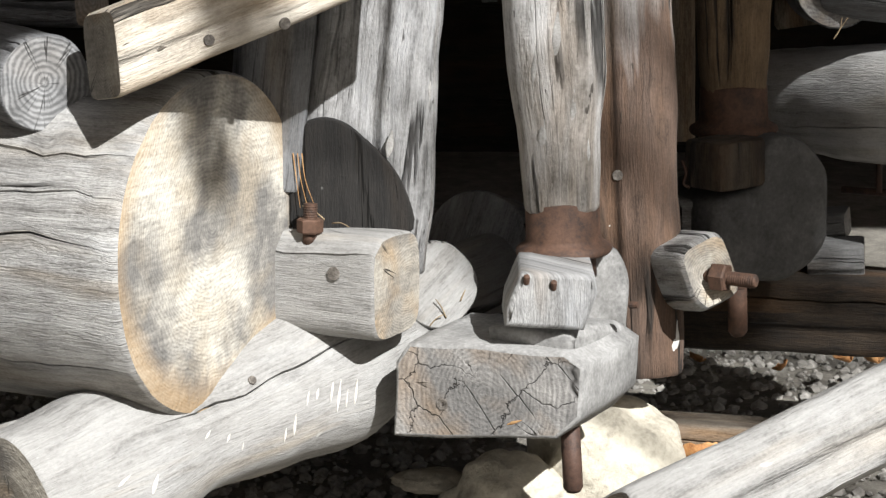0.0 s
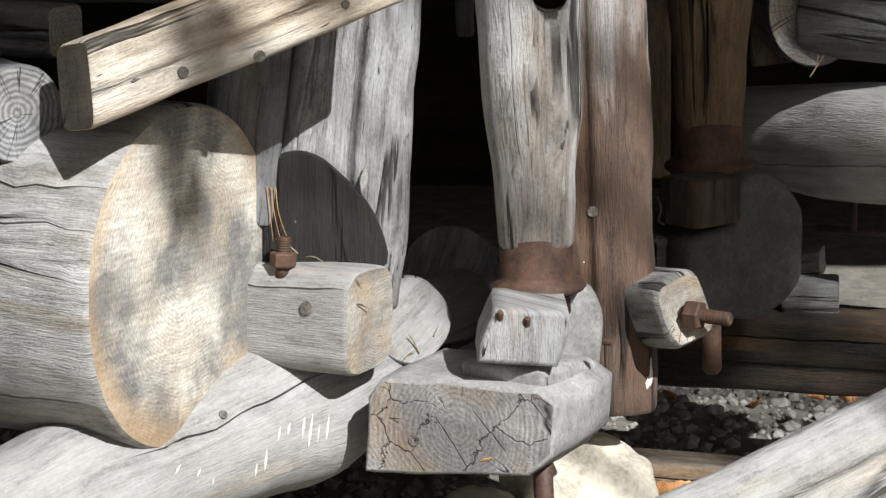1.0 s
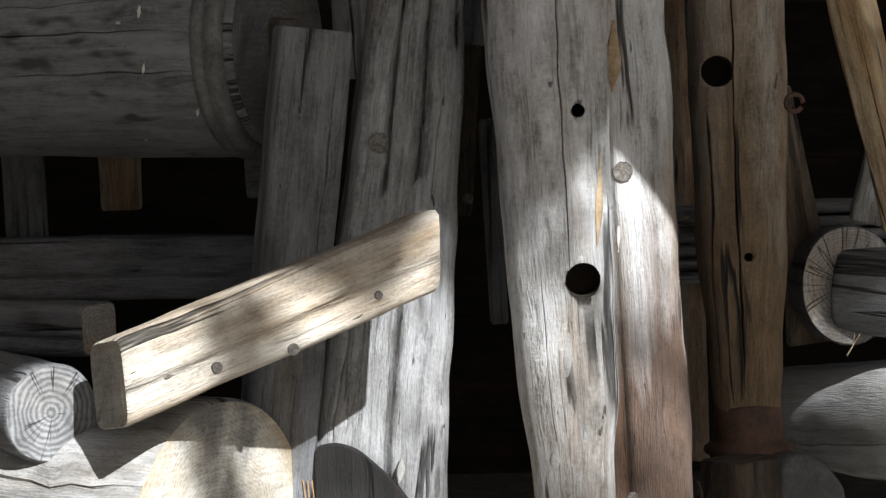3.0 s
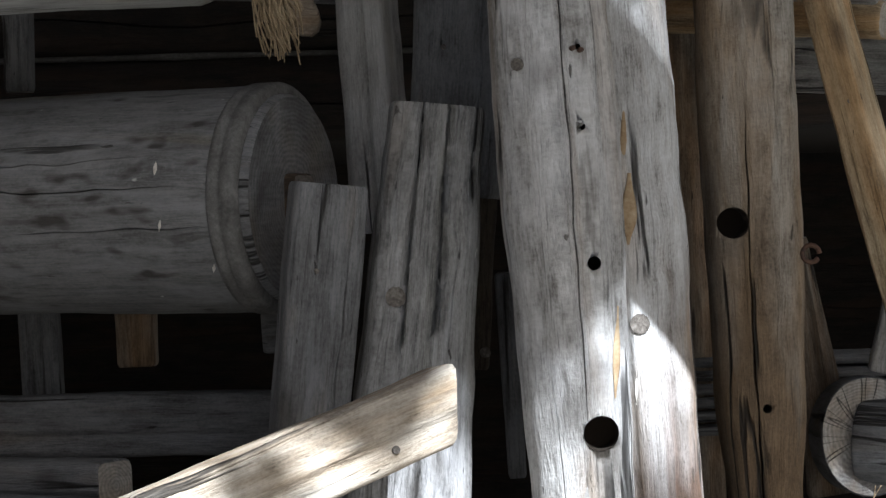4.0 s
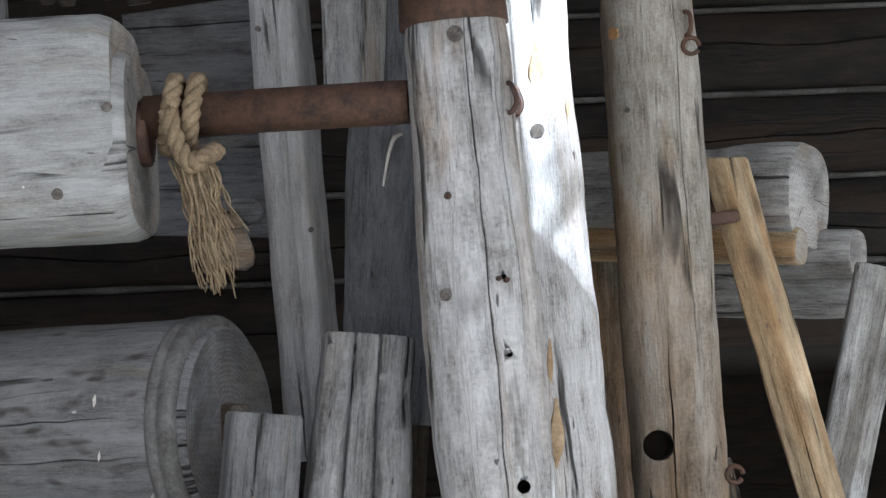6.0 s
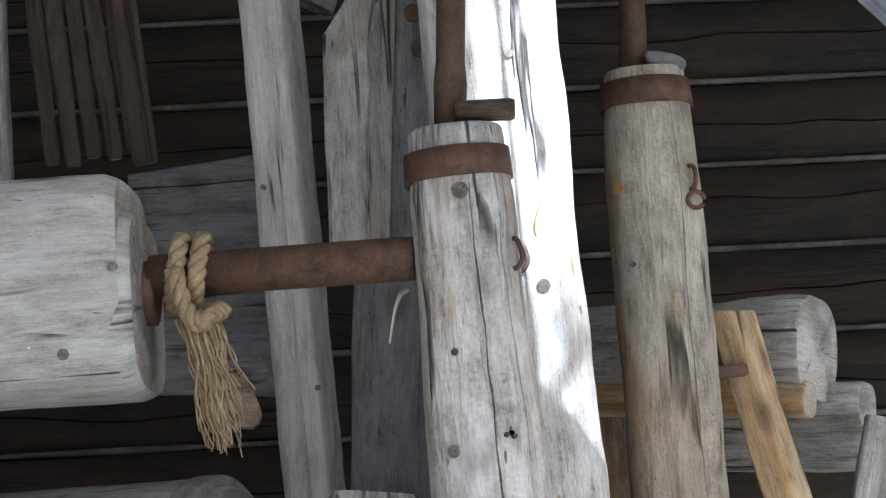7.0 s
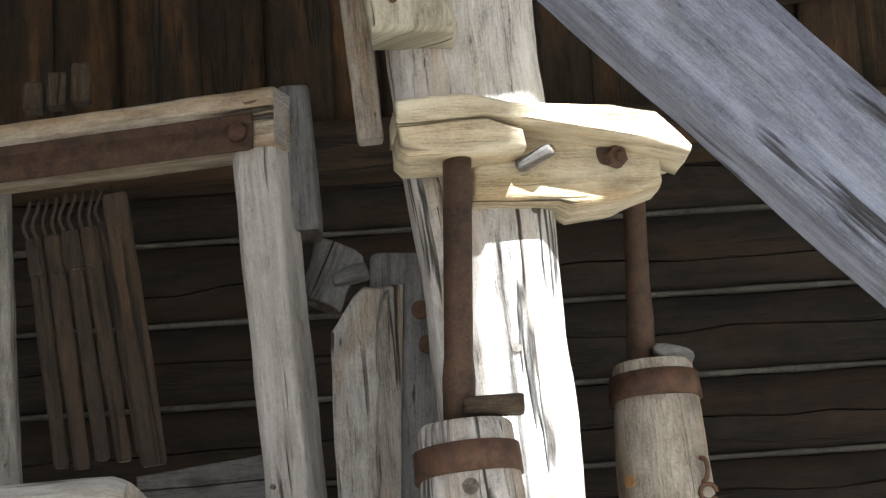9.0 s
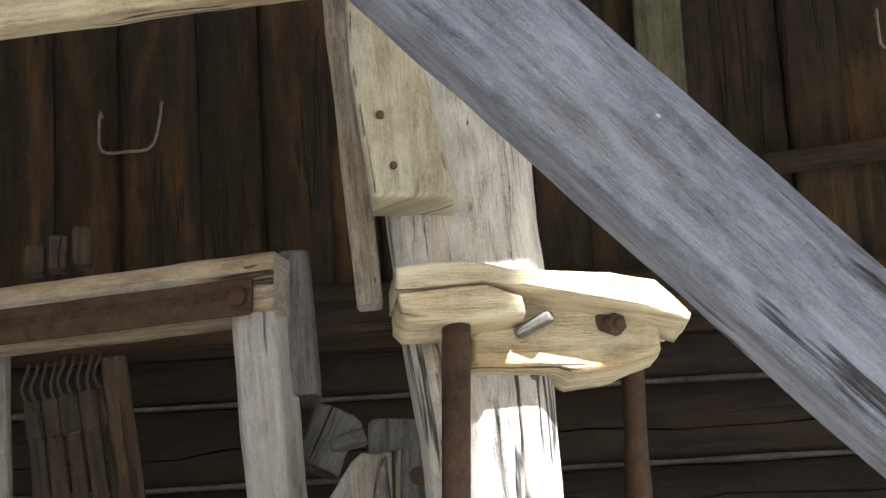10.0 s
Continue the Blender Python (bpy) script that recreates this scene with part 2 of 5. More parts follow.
END_GREY = end_grain("grey_log_end", (0.46, 0.44, 0.41), (0.20, 0.19, 0.18), (0.36, 0.25, 0.14), 130)
END_RING = end_grain("ringed_log_end", (0.34, 0.34, 0.34), (0.10, 0.10, 0.10), (0.22, 0.20, 0.18), 105, 0.0, 0.7, 0.0, 0.20)
END_DRUM = end_grain("drum_end", (0.20, 0.20, 0.205), (0.09, 0.09, 0.09), (0.15, 0.13, 0.10), 110, 0.0, -0.8)
SMOOTH = wood("smooth_wood", (0.40, 0.40, 0.39), (0.29, 0.29, 0.283), (0.15, 0.147, 0.14), (0.34, 0.31, 0.235), 0.15, 0.1, 0.0012, 0.25, 0.5, 0.15)
DRUM = wood("drum_wood", (0.225, 0.225, 0.226), (0.155, 0.155, 0.155), (0.075, 0.074, 0.072), (0.30, 0.27, 0.20), 0.1, 0.15, 0.0015, 0.1, 0.6, 0.2, None, 0.85)
POSTWOOD = wood("post_wood", (0.68, 0.68, 0.675), (0.50, 0.49, 0.475), (0.17, 0.155, 0.14), (0.44, 0.30, 0.17), 0.3, 0.35, 0.002, 0.3, 0.0, 0.4, 41 * 1.37 + 1.0, 0.0, (0.088, 0.043, 0.020))
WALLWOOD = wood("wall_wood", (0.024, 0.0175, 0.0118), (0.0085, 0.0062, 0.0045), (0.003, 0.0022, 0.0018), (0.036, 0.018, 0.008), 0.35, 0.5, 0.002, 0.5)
MOSSY = wood("mossy_wood", (0.16, 0.15, 0.105), (0.10, 0.095, 0.065), (0.04, 0.036, 0.025), (0.12, 0.09, 0.05), 0.2, 0.4, 0.002, 0.2)
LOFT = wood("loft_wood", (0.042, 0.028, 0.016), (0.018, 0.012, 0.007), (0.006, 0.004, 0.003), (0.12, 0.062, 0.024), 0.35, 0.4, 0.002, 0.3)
FOOTWOOD = wood("foot_wood", (0.40, 0.395, 0.385), (0.25, 0.246, 0.24), (0.085, 0.082, 0.078), (0.28, 0.23, 0.18), 0.1, 0.15, 0.002, 0.1, 0.3, 0.2)
CARVED = wood("carved_wood", (0.37, 0.362, 0.345), (0.285, 0.277, 0.263), (0.155, 0.149, 0.14), (0.40, 0.34, 0.26), 0.1, 0.2, 0.0016, 0.1, 0.3, 0.1, patches=0.35, nicks=0.2)
BRACEWOOD = wood("brace_wood", (0.60, 0.545, 0.46), (0.42, 0.37, 0.30), (0.16, 0.135, 0.105), (0.42, 0.29, 0.16), 0.4, 0.15, 0.0022, 0.2, 0.2, 0.3)
LOGWOOD = wood("log_wood", (0.45, 0.44, 0.42), (0.29, 0.282, 0.268), (0.14, 0.133, 0.125), (0.34, 0.285, 0.215), 0.15, 0.25, 0.0022, 0.2, 0.2, 0.3, patches=0.6, nicks=0.4)
# grey wood darkened for the shade at the second foot; the peg shares it
SHADED = wood("shaded_grey_wood", (0.20, 0.197, 0.193), (0.12, 0.118, 0.115), (0.045, 0.043, 0.041), (0.14, 0.10, 0.07), 0.1, 0.4, 0.002, 0.2, 0.0, 0.3)
STAMPWOOD = wood("stamp_wood", (0.57, 0.56, 0.55), (0.38, 0.37, 0.355), (0.12, 0.11, 0.10), (0.36, 0.255, 0.155), 0.3, 0.2, 0.0024, 0.3, 0.0, 0.5, 31 * 1.37 + 0.25, 0.0, (0.20, 0.165, 0.13))
S2WOOD = wood("split_stamp_wood", (0.44, 0.41, 0.36), (0.28, 0.25, 0.21), (0.085, 0.072, 0.058), (0.34, 0.22, 0.11), 0.4, 0.35, 0.0025, 0.3, 0.0, 0.45, 35 * 1.37 + 0.75, 0.0, (0.16, 0.105, 0.055))
BLEACHED = wood("bleached_wood", (0.58, 0.575, 0.56), (0.45, 0.44, 0.425), (0.24, 0.23, 0.22), (0.44, 0.40, 0.33), 0.1, 0.1, 0.0018, 0.2, 0.2, 0.2, patches=0.45, nicks=0.4)
# near-black wood that paints a cast shadow on the leaning post
SHADOW_WOOD = wood("shadow_wood", (0.018, 0.016, 0.014), (0.010, 0.009, 0.008), (0.005, 0.004, 0.004), (0.055, 0.038, 0.024), 0.2, 0.8, 0.002, 0.3, 0.3, 0.4)
BATTEN = wood("batten_wood", (0.050, 0.038, 0.028), (0.029, 0.022, 0.016), (0.010, 0.008, 0.006), (0.09, 0.055, 0.03), 0.3, 0.3, 0.002, 0.2)
WORN = plain("worn_wood", [(0.13, 0.127, 0.123), (0.27, 0.265, 0.255), (0.42, 0.412, 0.40)], 11, 0.88, 0.004, 120)
# shaded copy of the worn wood: the second foot's shade in its colour
SHADED_WORN = plain("shaded_worn_wood", [(0.04, 0.039, 0.038), (0.075, 0.074, 0.072), (0.125, 0.122, 0.118)], 11, 0.85, 0.004, 120)
CLEAT = wood("cleat_wood", (0.58, 0.56, 0.45), (0.42, 0.405, 0.315), (0.20, 0.19, 0.145), (0.46, 0.39, 0.26), 0.2, 0.1, 0.002, 0.3, 0.2, 0.2, nicks=0.4)
LEANWOOD = wood("peeling_wood", (0.37, 0.365, 0.36), (0.225, 0.222, 0.218), (0.07, 0.067, 0.064), (0.28, 0.22, 0.155), 0.15, 0.5, 0.0025, 0.35, 0.4)
WIRE = iron("grey_iron", (0.22, 0.18, 0.15), (0.10, 0.08, 0.07))
END_FOOT = end_grain("foot_face", (0.36, 0.345, 0.325), (0.19, 0.183, 0.175), (0.30, 0.21, 0.13), 120, 0.0, 0.3, 13.0)
END_DARK = end_grain("dark_log_end", (0.20, 0.18, 0.16), (0.08, 0.07, 0.06), (0.16, 0.09, 0.05), 120)
RUST = iron("rusty_iron", (0.088, 0.048, 0.031), (0.030, 0.022, 0.019))
DARKRUST = iron("dark_rusty_iron", (0.070, 0.042, 0.028), (0.026, 0.020, 0.017))
DARKIRON = iron("dark_iron", (0.075, 0.042, 0.030), (0.026, 0.020, 0.018), 0.65)
ROPE = plain("hemp_rope", [(0.11, 0.078, 0.045), (0.25, 0.185, 0.110), (0.39, 0.31, 0.20)], 30, 0.95, 0.002, 300)
STONE = plain("granite", [(0.22, 0.20, 0.16), (0.46, 0.42, 0.34), (0.62, 0.58, 0.48)], 9, 0.9, 0.012, 70)
GRAVEL = plain("gravel_stone", [(0.15, 0.14, 0.125), (0.28, 0.265, 0.24), (0.44, 0.42, 0.385)], 12, 0.95, 0.004, 60)
SOIL = plain("soil", [(0.10, 0.09, 0.075), (0.18, 0.165, 0.14), (0.28, 0.26, 0.22)], 14, 0.98, 0.01, 120)
LIP = plain("lip_wood", [(0.06, 0.058, 0.055), (0.12, 0.117, 0.112), (0.20, 0.196, 0.19)], 22, 0.85, 0.002, 160)
DRYLEAF = plain("dry_leaf", [(0.22, 0.09, 0.03), (0.42, 0.20, 0.07), (0.55, 0.32, 0.14)], 30, 0.8, 0.002, 200)
LEAF = plain("green_leaf", [(0.03, 0.06, 0.015), (0.06, 0.11, 0.03), (0.09, 0.15, 0.05)], 3, 0.7, 0.002, 40)
CAULK = plain("moss_caulk", [(0.03, 0.028, 0.025), (0.075, 0.07, 0.064), (0.15, 0.144, 0.132)], 7, 0.95, 0.004, 140)


# ---- shapes ----
def basis(p0, p1, front):
    a = (Vector(p1) - Vector(p0)).normalized()
    f = Vector(front)
    f = (f - a * f.dot(a)).normalized()
    return a, f, f.cross(a)


def sweep(bm, p0, p1, w, d, n=2.0, front=(0, -1, 0), w1=None, d1=None, swell=(), bow=(0.0, 0.0), rough=0.004, cracks=(), seg=0.03,
          bevel=0.008, count=40, seed=0, pith=(0.0, 0.0), cut=(0.0, 0.0), dish=0.0, twist=0.0):
    """A length of timber from p0 to p1: superellipse section (2 round, 4 hewn, 10 sawn), w across and d along front.
    swell: (part of the length, scale); cracks: (angle from the right side towards the front, from, to, width, depth); cut: slope of the end faces."""
    p0, p1 = Vector(p0), Vector(p1)
    a, f, v = basis(p0, p1, front)
    length = (p1 - p0).length
    w1, d1 = w if w1 is None else w1, d if d1 is None else d1
    uv = bm.loops.layers.uv.verify()
    k = 2.0 / n

    def at(th, ww, dd):
        cx, sx = math.cos(th), math.sin(th)
        return ww * math.copysign(abs(cx) ** k, cx), dd * math.copysign(abs(sx) ** k, sx)

    def slide(th, dist, ww, dd):
        """The angle that lies dist further round the section."""
        px, py = at(th, ww, dd)
        cx, sx = math.cos(th), math.sin(th)
        if abs(px) / ww < abs(py) / dd:
            px = max(-0.97 * ww, min(0.97 * ww, px - math.copysign(dist, sx) if dist >= 0 else px + math.copysign(-dist, sx)))
            c_ = math.copysign((abs(px) / ww) ** (1 / k), px)
            return math.atan2(math.copysign(math.sqrt(max(0.0, 1 - c_ * c_)), sx), c_) % (2 * math.pi)
        py = max(-0.97 * dd, min(0.97 * dd, py + math.copysign(dist, cx) if dist >= 0 else py - math.copysign(-dist, cx)))
        s_ = math.copysign((abs(py) / dd) ** (1 / k), py)
        return math.atan2(s_, math.copysign(math.sqrt(max(0.0, 1 - s_ * s_)), cx)) % (2 * math.pi)

    table, run, last = [], 0.0, None
    for i in range(1441):
        pt = at(2 * math.pi * i / 1440, w, d)
        run += 0.0 if last is None else math.hypot(pt[0] - last[0], pt[1] - last[1])
        table.append(run)
        last = pt
    angs, i = [], 0
    for j in range(count):
        while table[i] < run * j / count:
            i += 1
        angs.append((2 * math.pi * i / 1440, None, 0))
    gap = run / count
    for c in cracks:
        c0 = math.radians(c[0]) % (2 * math.pi)
        lo, hi = slide(c0, -1.1 * gap, w / 2, d / 2), slide(c0, 1.1 * gap, w / 2, d / 2)
        angs = [x for x in angs if x[1] is not None or not (lo < x[0] < hi)]
        angs += [(slide(c0, q_ * 0.45 * gap if abs(q_) == 2 else q_ * 0.0012, w / 2, d / 2), c, q_) for q_ in (-2, -1, 0, 1, 2)]
    angs.sort(key=lambda x: x[0])
    steps = max(2, int(length / seg))
    ss = [0.0, bevel * 0.4, bevel] + [bevel + (length - 2 * bevel) * i / steps for i in range(1, steps)] + [length - bevel, length - bevel * 0.4, length]
    def size(s):
        x = s / length
        if not swell:
            return 1.0
        pts = sorted(((0.0, 1.0), (1.0, 1.0), *swell)) if swell[0][0] > 0 and swell[-1][0] < 1 else sorted(swell)
        for (x0, y0), (x1, y1) in zip(pts, pts[1:]):
            if x0 <= x <= x1 and x1 > x0:
                e = (x - x0) / (x1 - x0)
                return y0 + (y1 - y0) * e * e * (3 - 2 * e)
        return pts[-1][1]

    rings, arcs = [], []
    for j, s in enumerate(ss):
        x = s / length
        edge = 1.0
        if s < bevel or s > length - bevel:
            e = min(s, length - s) / bevel
            edge = 1 - 0.5 * bevel / max(w, d) * 2 * (1 - e) ** 1.5
        z = size(s)
        ww, dd = 0.5 * (w + (w1 - w) * x) * z * edge, 0.5 * (d + (d1 - d) * x) * z * edge
        mid = p0 + a * s + v * (bow[0] * 4 * x * (1 - x)) + f * (bow[1] * 4 * x * (1 - x))
        tw = twist * x
        ring = []
        for ang, c, off in angs:
            inset = 0.0
            th = ang
            if c is not None:
                e = (x - c[1]) / max(1e-6, c[2] - c[1])
                t = max(0.0, min(1.0, 6 * e, 6 * (1 - e))) if 0 <= e <= 1 else 0.0
                t *= 0.75 + 0.5 * noise.noise((s * 9, seed, c[0]))
                wander = gap * (0.5 * noise.noise((s * 3.0, c[0], seed + 5)) + 0.25 * noise.noise((s * 14.0, c[0], seed + 9)))
                th = slide(math.radians(c[0]) % (2 * math.pi), wander * (abs(off) < 2) + (off * 0.45 * gap if abs(off) == 2 else off * (c[3] * 0.5 * t + 0.0004)), ww, dd)
                if off == 0:
                    inset = c[4] * t
            cx, sx = math.cos(th), math.sin(th)
            px, py = ww * math.copysign(abs(cx) ** k, cx), dd * math.copysign(abs(sx) ** k, sx)
            if tw:
                px, py = px * math.cos(tw) - py * math.sin(tw), px * math.sin(tw) + py * math.cos(tw)
            q = mid + v * px + f * py
            out = (v * px + f * py).normalized()
            bumpy = noise.noise((q.x * 5 + seed, q.y * 5, q.z * 5)) + 0.5 * noise.noise((q.x * 13, q.y * 13 + seed, q.z * 13)) \
                + 0.16 * noise.noise((cx * 7 + seed, sx * 7, s * 3)) + 0.10 * noise.noise((q.x * 45, q.y * 45, q.z * 45))
            q = q + out * (rough * bumpy - inset)
            if s < length * 0.5:
                q = q + a * ((cut[0] * px) * max(0.0, 1 - s / (0.3 * length)))
            else:
                q = q + a * ((cut[1] * px) * max(0.0, 1 - (length - s) / (0.3 * length)))
            ring.append(bm.verts.new(q))
        rings.append(ring)
    m = len(angs)
    arc = [table[min(1440, int(x[0] / (2 * math.pi) * 1440))] * 0.5 for x in angs] + [run * 0.5]
    for j in range(len(rings) - 1):
        for i in range(m):
            face = bm.faces.new((rings[j][i], rings[j + 1][i], rings[j + 1][(i + 1) % m], rings[j][(i + 1) % m]))
            face.smooth = True
            for lp, (u_, v_) in zip(face.loops, ((ss[j], arc[i]), (ss[j + 1], arc[i]), (ss[j + 1], arc[i + 1]), (ss[j], arc[i + 1]))):
                lp[uv].uv = (u_ + seed * 1.37, v_ + seed * 0.71)
    for i, (_, c, off) in enumerate(angs):
        if c is not None and abs(off) < 2:
            for r0, r1 in zip(rings, rings[1:]):
                bm.edges.get((r0[i], r1[i])).smooth = False
    for end, ring in ((0, rings[0]), (1, rings[-1])):
        mid = sum((q.co for q in ring), Vector()) / m
        prev = ring
        loops = []
        for t in (0.75, 0.5, 0.25):
            cur = [bm.verts.new(mid + (q.co - mid) * t + a * ((1 if end else -1) * (rough * 0.5 * noise.noise(q.co * 9 * t) - dish * (1 - t)))) for q in ring]
            loops.append((prev, cur))
            prev = cur
        tip = bm.verts.new(mid - a * ((1 if end else -1) * dish))
        made = []
        for o, c in loops:
            for i in range(m):
                quad = (o[i], o[(i + 1) % m], c[(i + 1) % m], c[i])
                made.append(bm.faces.new(quad if not end else quad[::-1]))
        for i in range(m):
            tri = (prev[i], prev[(i + 1) % m], tip)
            made.append(bm.faces.new(tri if not end else tri[::-1]))
        for face in made:
            face.material_index = 1
            for lp in face.loops:
                rel = lp.vert.co - mid
                lp[uv].uv = (rel.dot(v) - pith[0], rel.dot(f) - pith[1])
    return bm


def lathe(bm, p0, p1, prof, count=28, front=(0, -1, 0), wob=0.0):
    """Turned iron: (metres along, radius) pairs about the line from p0 towards p1, ends closed."""
    p0 = Vector(p0)
    a, f, v = basis(p0, p1, front)
    uv = bm.loops.layers.uv.verify()
    rings = []
    for s, r in prof:
        rings.append([bm.verts.new(p0 + a * s + (v * math.cos(2 * math.pi * i / count) + f * math.sin(2 * math.pi * i / count))
                                   * (r + wob * noise.noise((i * 0.9, s * 20, r * 10)))) for i in range(count)])
    for r0, r1 in zip(rings, rings[1:]):
        for i in range(count):
            face = bm.faces.new((r0[i], r1[i], r1[(i + 1) % count], r0[(i + 1) % count]))
            face.smooth = count > 10
    bm.faces.new(rings[0])
    bm.faces.new(rings[-1][::-1])
    bm.normal_update()
    return bm


def tube(bm, pts, r, count=8, taper=1.0):
    """A round strand through the points."""
    pts = [Vector(p) for p in pts]
    rings = []
    for i, p in enumerate(pts):
        t = (pts[min(i + 1, len(pts) - 1)] - pts[max(i - 1, 0)]).normalized()
        u = t.orthogonal().normalized() if i == 0 else (u - t * u.dot(t)).normalized()
        w = t.cross(u)
        rr = r * (1 + (taper - 1) * i / (len(pts) - 1))
        rings.append([bm.verts.new(p + (u * math.cos(2 * math.pi * j / count) + w * math.sin(2 * math.pi * j / count)) * rr) for j in range(count)])
    for r0, r1 in zip(rings, rings[1:]):
        for j in range(count):
            bm.faces.new((r0[j], r0[(j + 1) % count], r1[(j + 1) % count], r1[j])).smooth = True
    bm.faces.new(rings[0][::-1])
    bm.faces.new(rings[-1])
    return bm


def spline(pts, n=8):
    """A smooth line through the points."""
    pts = [Vector(p) for p in pts]
    out = []
    for i in range(len(pts) - 1):
        a, b, c, d = pts[max(0, i - 1)], pts[i], pts[i + 1], pts[min(len(pts) - 1, i + 2)]
        for k in range(n):
            t = k / n
            out.append(0.5 * (2 * b + (c - a) * t + (2 * a - 5 * b + 4 * c - d) * t * t + (3 * b - a - 3 * c + d) * t ** 3))
    return out + [pts[-1]]


def slab(bm, corners, thick, rough=0.004, bevel=0.012, seed=0, smooth=4, upright=False, face_slot=0):
    """A carved board: the outline through the corners (all in one upright plane), thick away from the viewer, worn edges."""
    pts = [Vector(p) for p in corners]
    line = []
    m = len(pts)
    for i in range(m):
        b, c = pts[i], pts[(i + 1) % m]
        steps = max(2, int((c - b).length / 0.02))
        for k in range(steps):
            line.append(b + (c - b) * (k / steps))
    for _ in range(smooth):
        line = [0.25 * line[i - 1] + 0.5 * line[i] + 0.25 * line[(i + 1) % len(line)] for i in range(len(line))]
    nor = Vector()
    for i in range(len(line)):
        nor += (line[i - 1] - line[0]).cross(line[i] - line[0])
    nor.normalize()
    if nor.y < 0:
        nor = -nor
    mid = sum(line, Vector()) / len(line)
    uv = bm.loops.layers.uv.verify()
    side = Vector((1, 0, 0)) - nor * nor.x
    side.normalize()
    up = nor.cross(side)
    layers = [(0.0, bevel), (bevel * 0.35, bevel * 0.3), (bevel, 0.0)] + [(thick * q, 0.0) for q in (0.3, 0.5, 0.7)] + [(thick - bevel, 0.0), (thick - bevel * 0.35, bevel * 0.3), (thick, bevel)]
    rings = []
    for dep, ins in layers:
        ring = []
        for i, p in enumerate(line):
            t = (line[(i + 1) % len(line)] - line[i - 1]).normalized()
            o = t.cross(nor)
            q = p + nor * dep
            nn = noise.noise((q.x * 6 + seed, q.y * 6, q.z * 6)) + 0.5 * noise.noise((q.x * 17, q.y * 17, q.z * 17 + seed))
            ring.append((q, o, ins, nn))
        area = sum((r[0] - mid).dot(r[1]) for r in ring)
        sg = 1 if area > 0 else -1
        rings.append([bm.verts.new(q + o * sg * (rough * nn - ins)) for q, o, ins, nn in ring])
    n = len(line)
    for r0, r1 in zip(rings, rings[1:]):
        for i in range(n):
            bm.faces.new((r0[i], r0[(i + 1) % n], r1[(i + 1) % n], r1[i])).smooth = True
    f0, f1 = bm.faces.new(rings[0][::-1]), bm.faces.new(rings[-1])
    f0.material_index = face_slot
    bmesh.ops.triangulate(bm, faces=[f0, f1])
    bmesh.ops.recalc_face_normals(bm, faces=bm.faces[:])
    for face in bm.faces:
        for lp in face.loops:
            rel = lp.vert.co - mid
            a_, b_ = rel.dot(side), rel.dot(up)
            if face_slot and face.material_index:
                lp[uv].uv = (a_, b_)
                continue
            lp[uv].uv = (b_ + seed, a_ + rel.dot(nor) + seed * 0.7) if upright else (a_ + seed, b_ + rel.dot(nor) + seed * 0.7)
    return bm


def lump(bm, c, size, rough=0.12, seed=0, sub=3, turn=0.0):
    """A worn stone."""
    made = bmesh.ops.create_icosphere(bm, subdivisions=sub, radius=1.0)["verts"]
    rot = Matrix.Rotation(turn, 3, "Z")
    for q in made:
        s = 1 + rough * (noise.noise(q.co * 1.4 + Vector((seed, 0, 0))) + 0.5 * noise.noise(q.co * 3.7 + Vector((0, seed, 0))))
        q.co = Vector(c) + rot @ Vector((q.co.x * size[0] * s, q.co.y * size[1] * s, q.co.z * size[2] * s))
    for face in bm.faces:
        face.smooth = True
    return bm


def thing(name, at, label, category, group="", kind=""):
    ob = new(name)
    ob.empty_display_size = 0.05
    ob.location = at
    return tagged(ob, label, category, group, kind)


def whole(ob):
    """How far a parent stands from the world's origin."""
    d = Vector()
    while ob is not None:
        d += ob.location
        ob = ob.parent
    return d


def part(name, bm, material, parent=None, label=""):
    """Links a bmesh, made in world metres, as one mesh object under a thing or a part."""
    me = bpy.data.meshes.new(name)
    if parent is not None:
        bmesh.ops.translate(bm, verts=bm.verts[:], vec=-whole(parent))
    bm.to_mesh(me)
    bm.free()
    for mt in (material if isinstance(material, (list, tuple)) else [material]):
        me.materials.append(mt)
    ob = new(name, me)
    if parent is not None:
        ob.parent = parent
    return tagged(ob, label)


def solo(name, bm, material, label, category, group="", kind=""):
    """A thing that is one mesh of its own, with its origin at its middle."""
    c = sum((q.co for q in bm.verts), Vector()) / max(1, len(bm.verts))
    bmesh.ops.translate(bm, verts=bm.verts[:], vec=-c)
    ob = part(name, bm, material)
    ob.location = c
    return tagged(ob, label, category, group, kind)


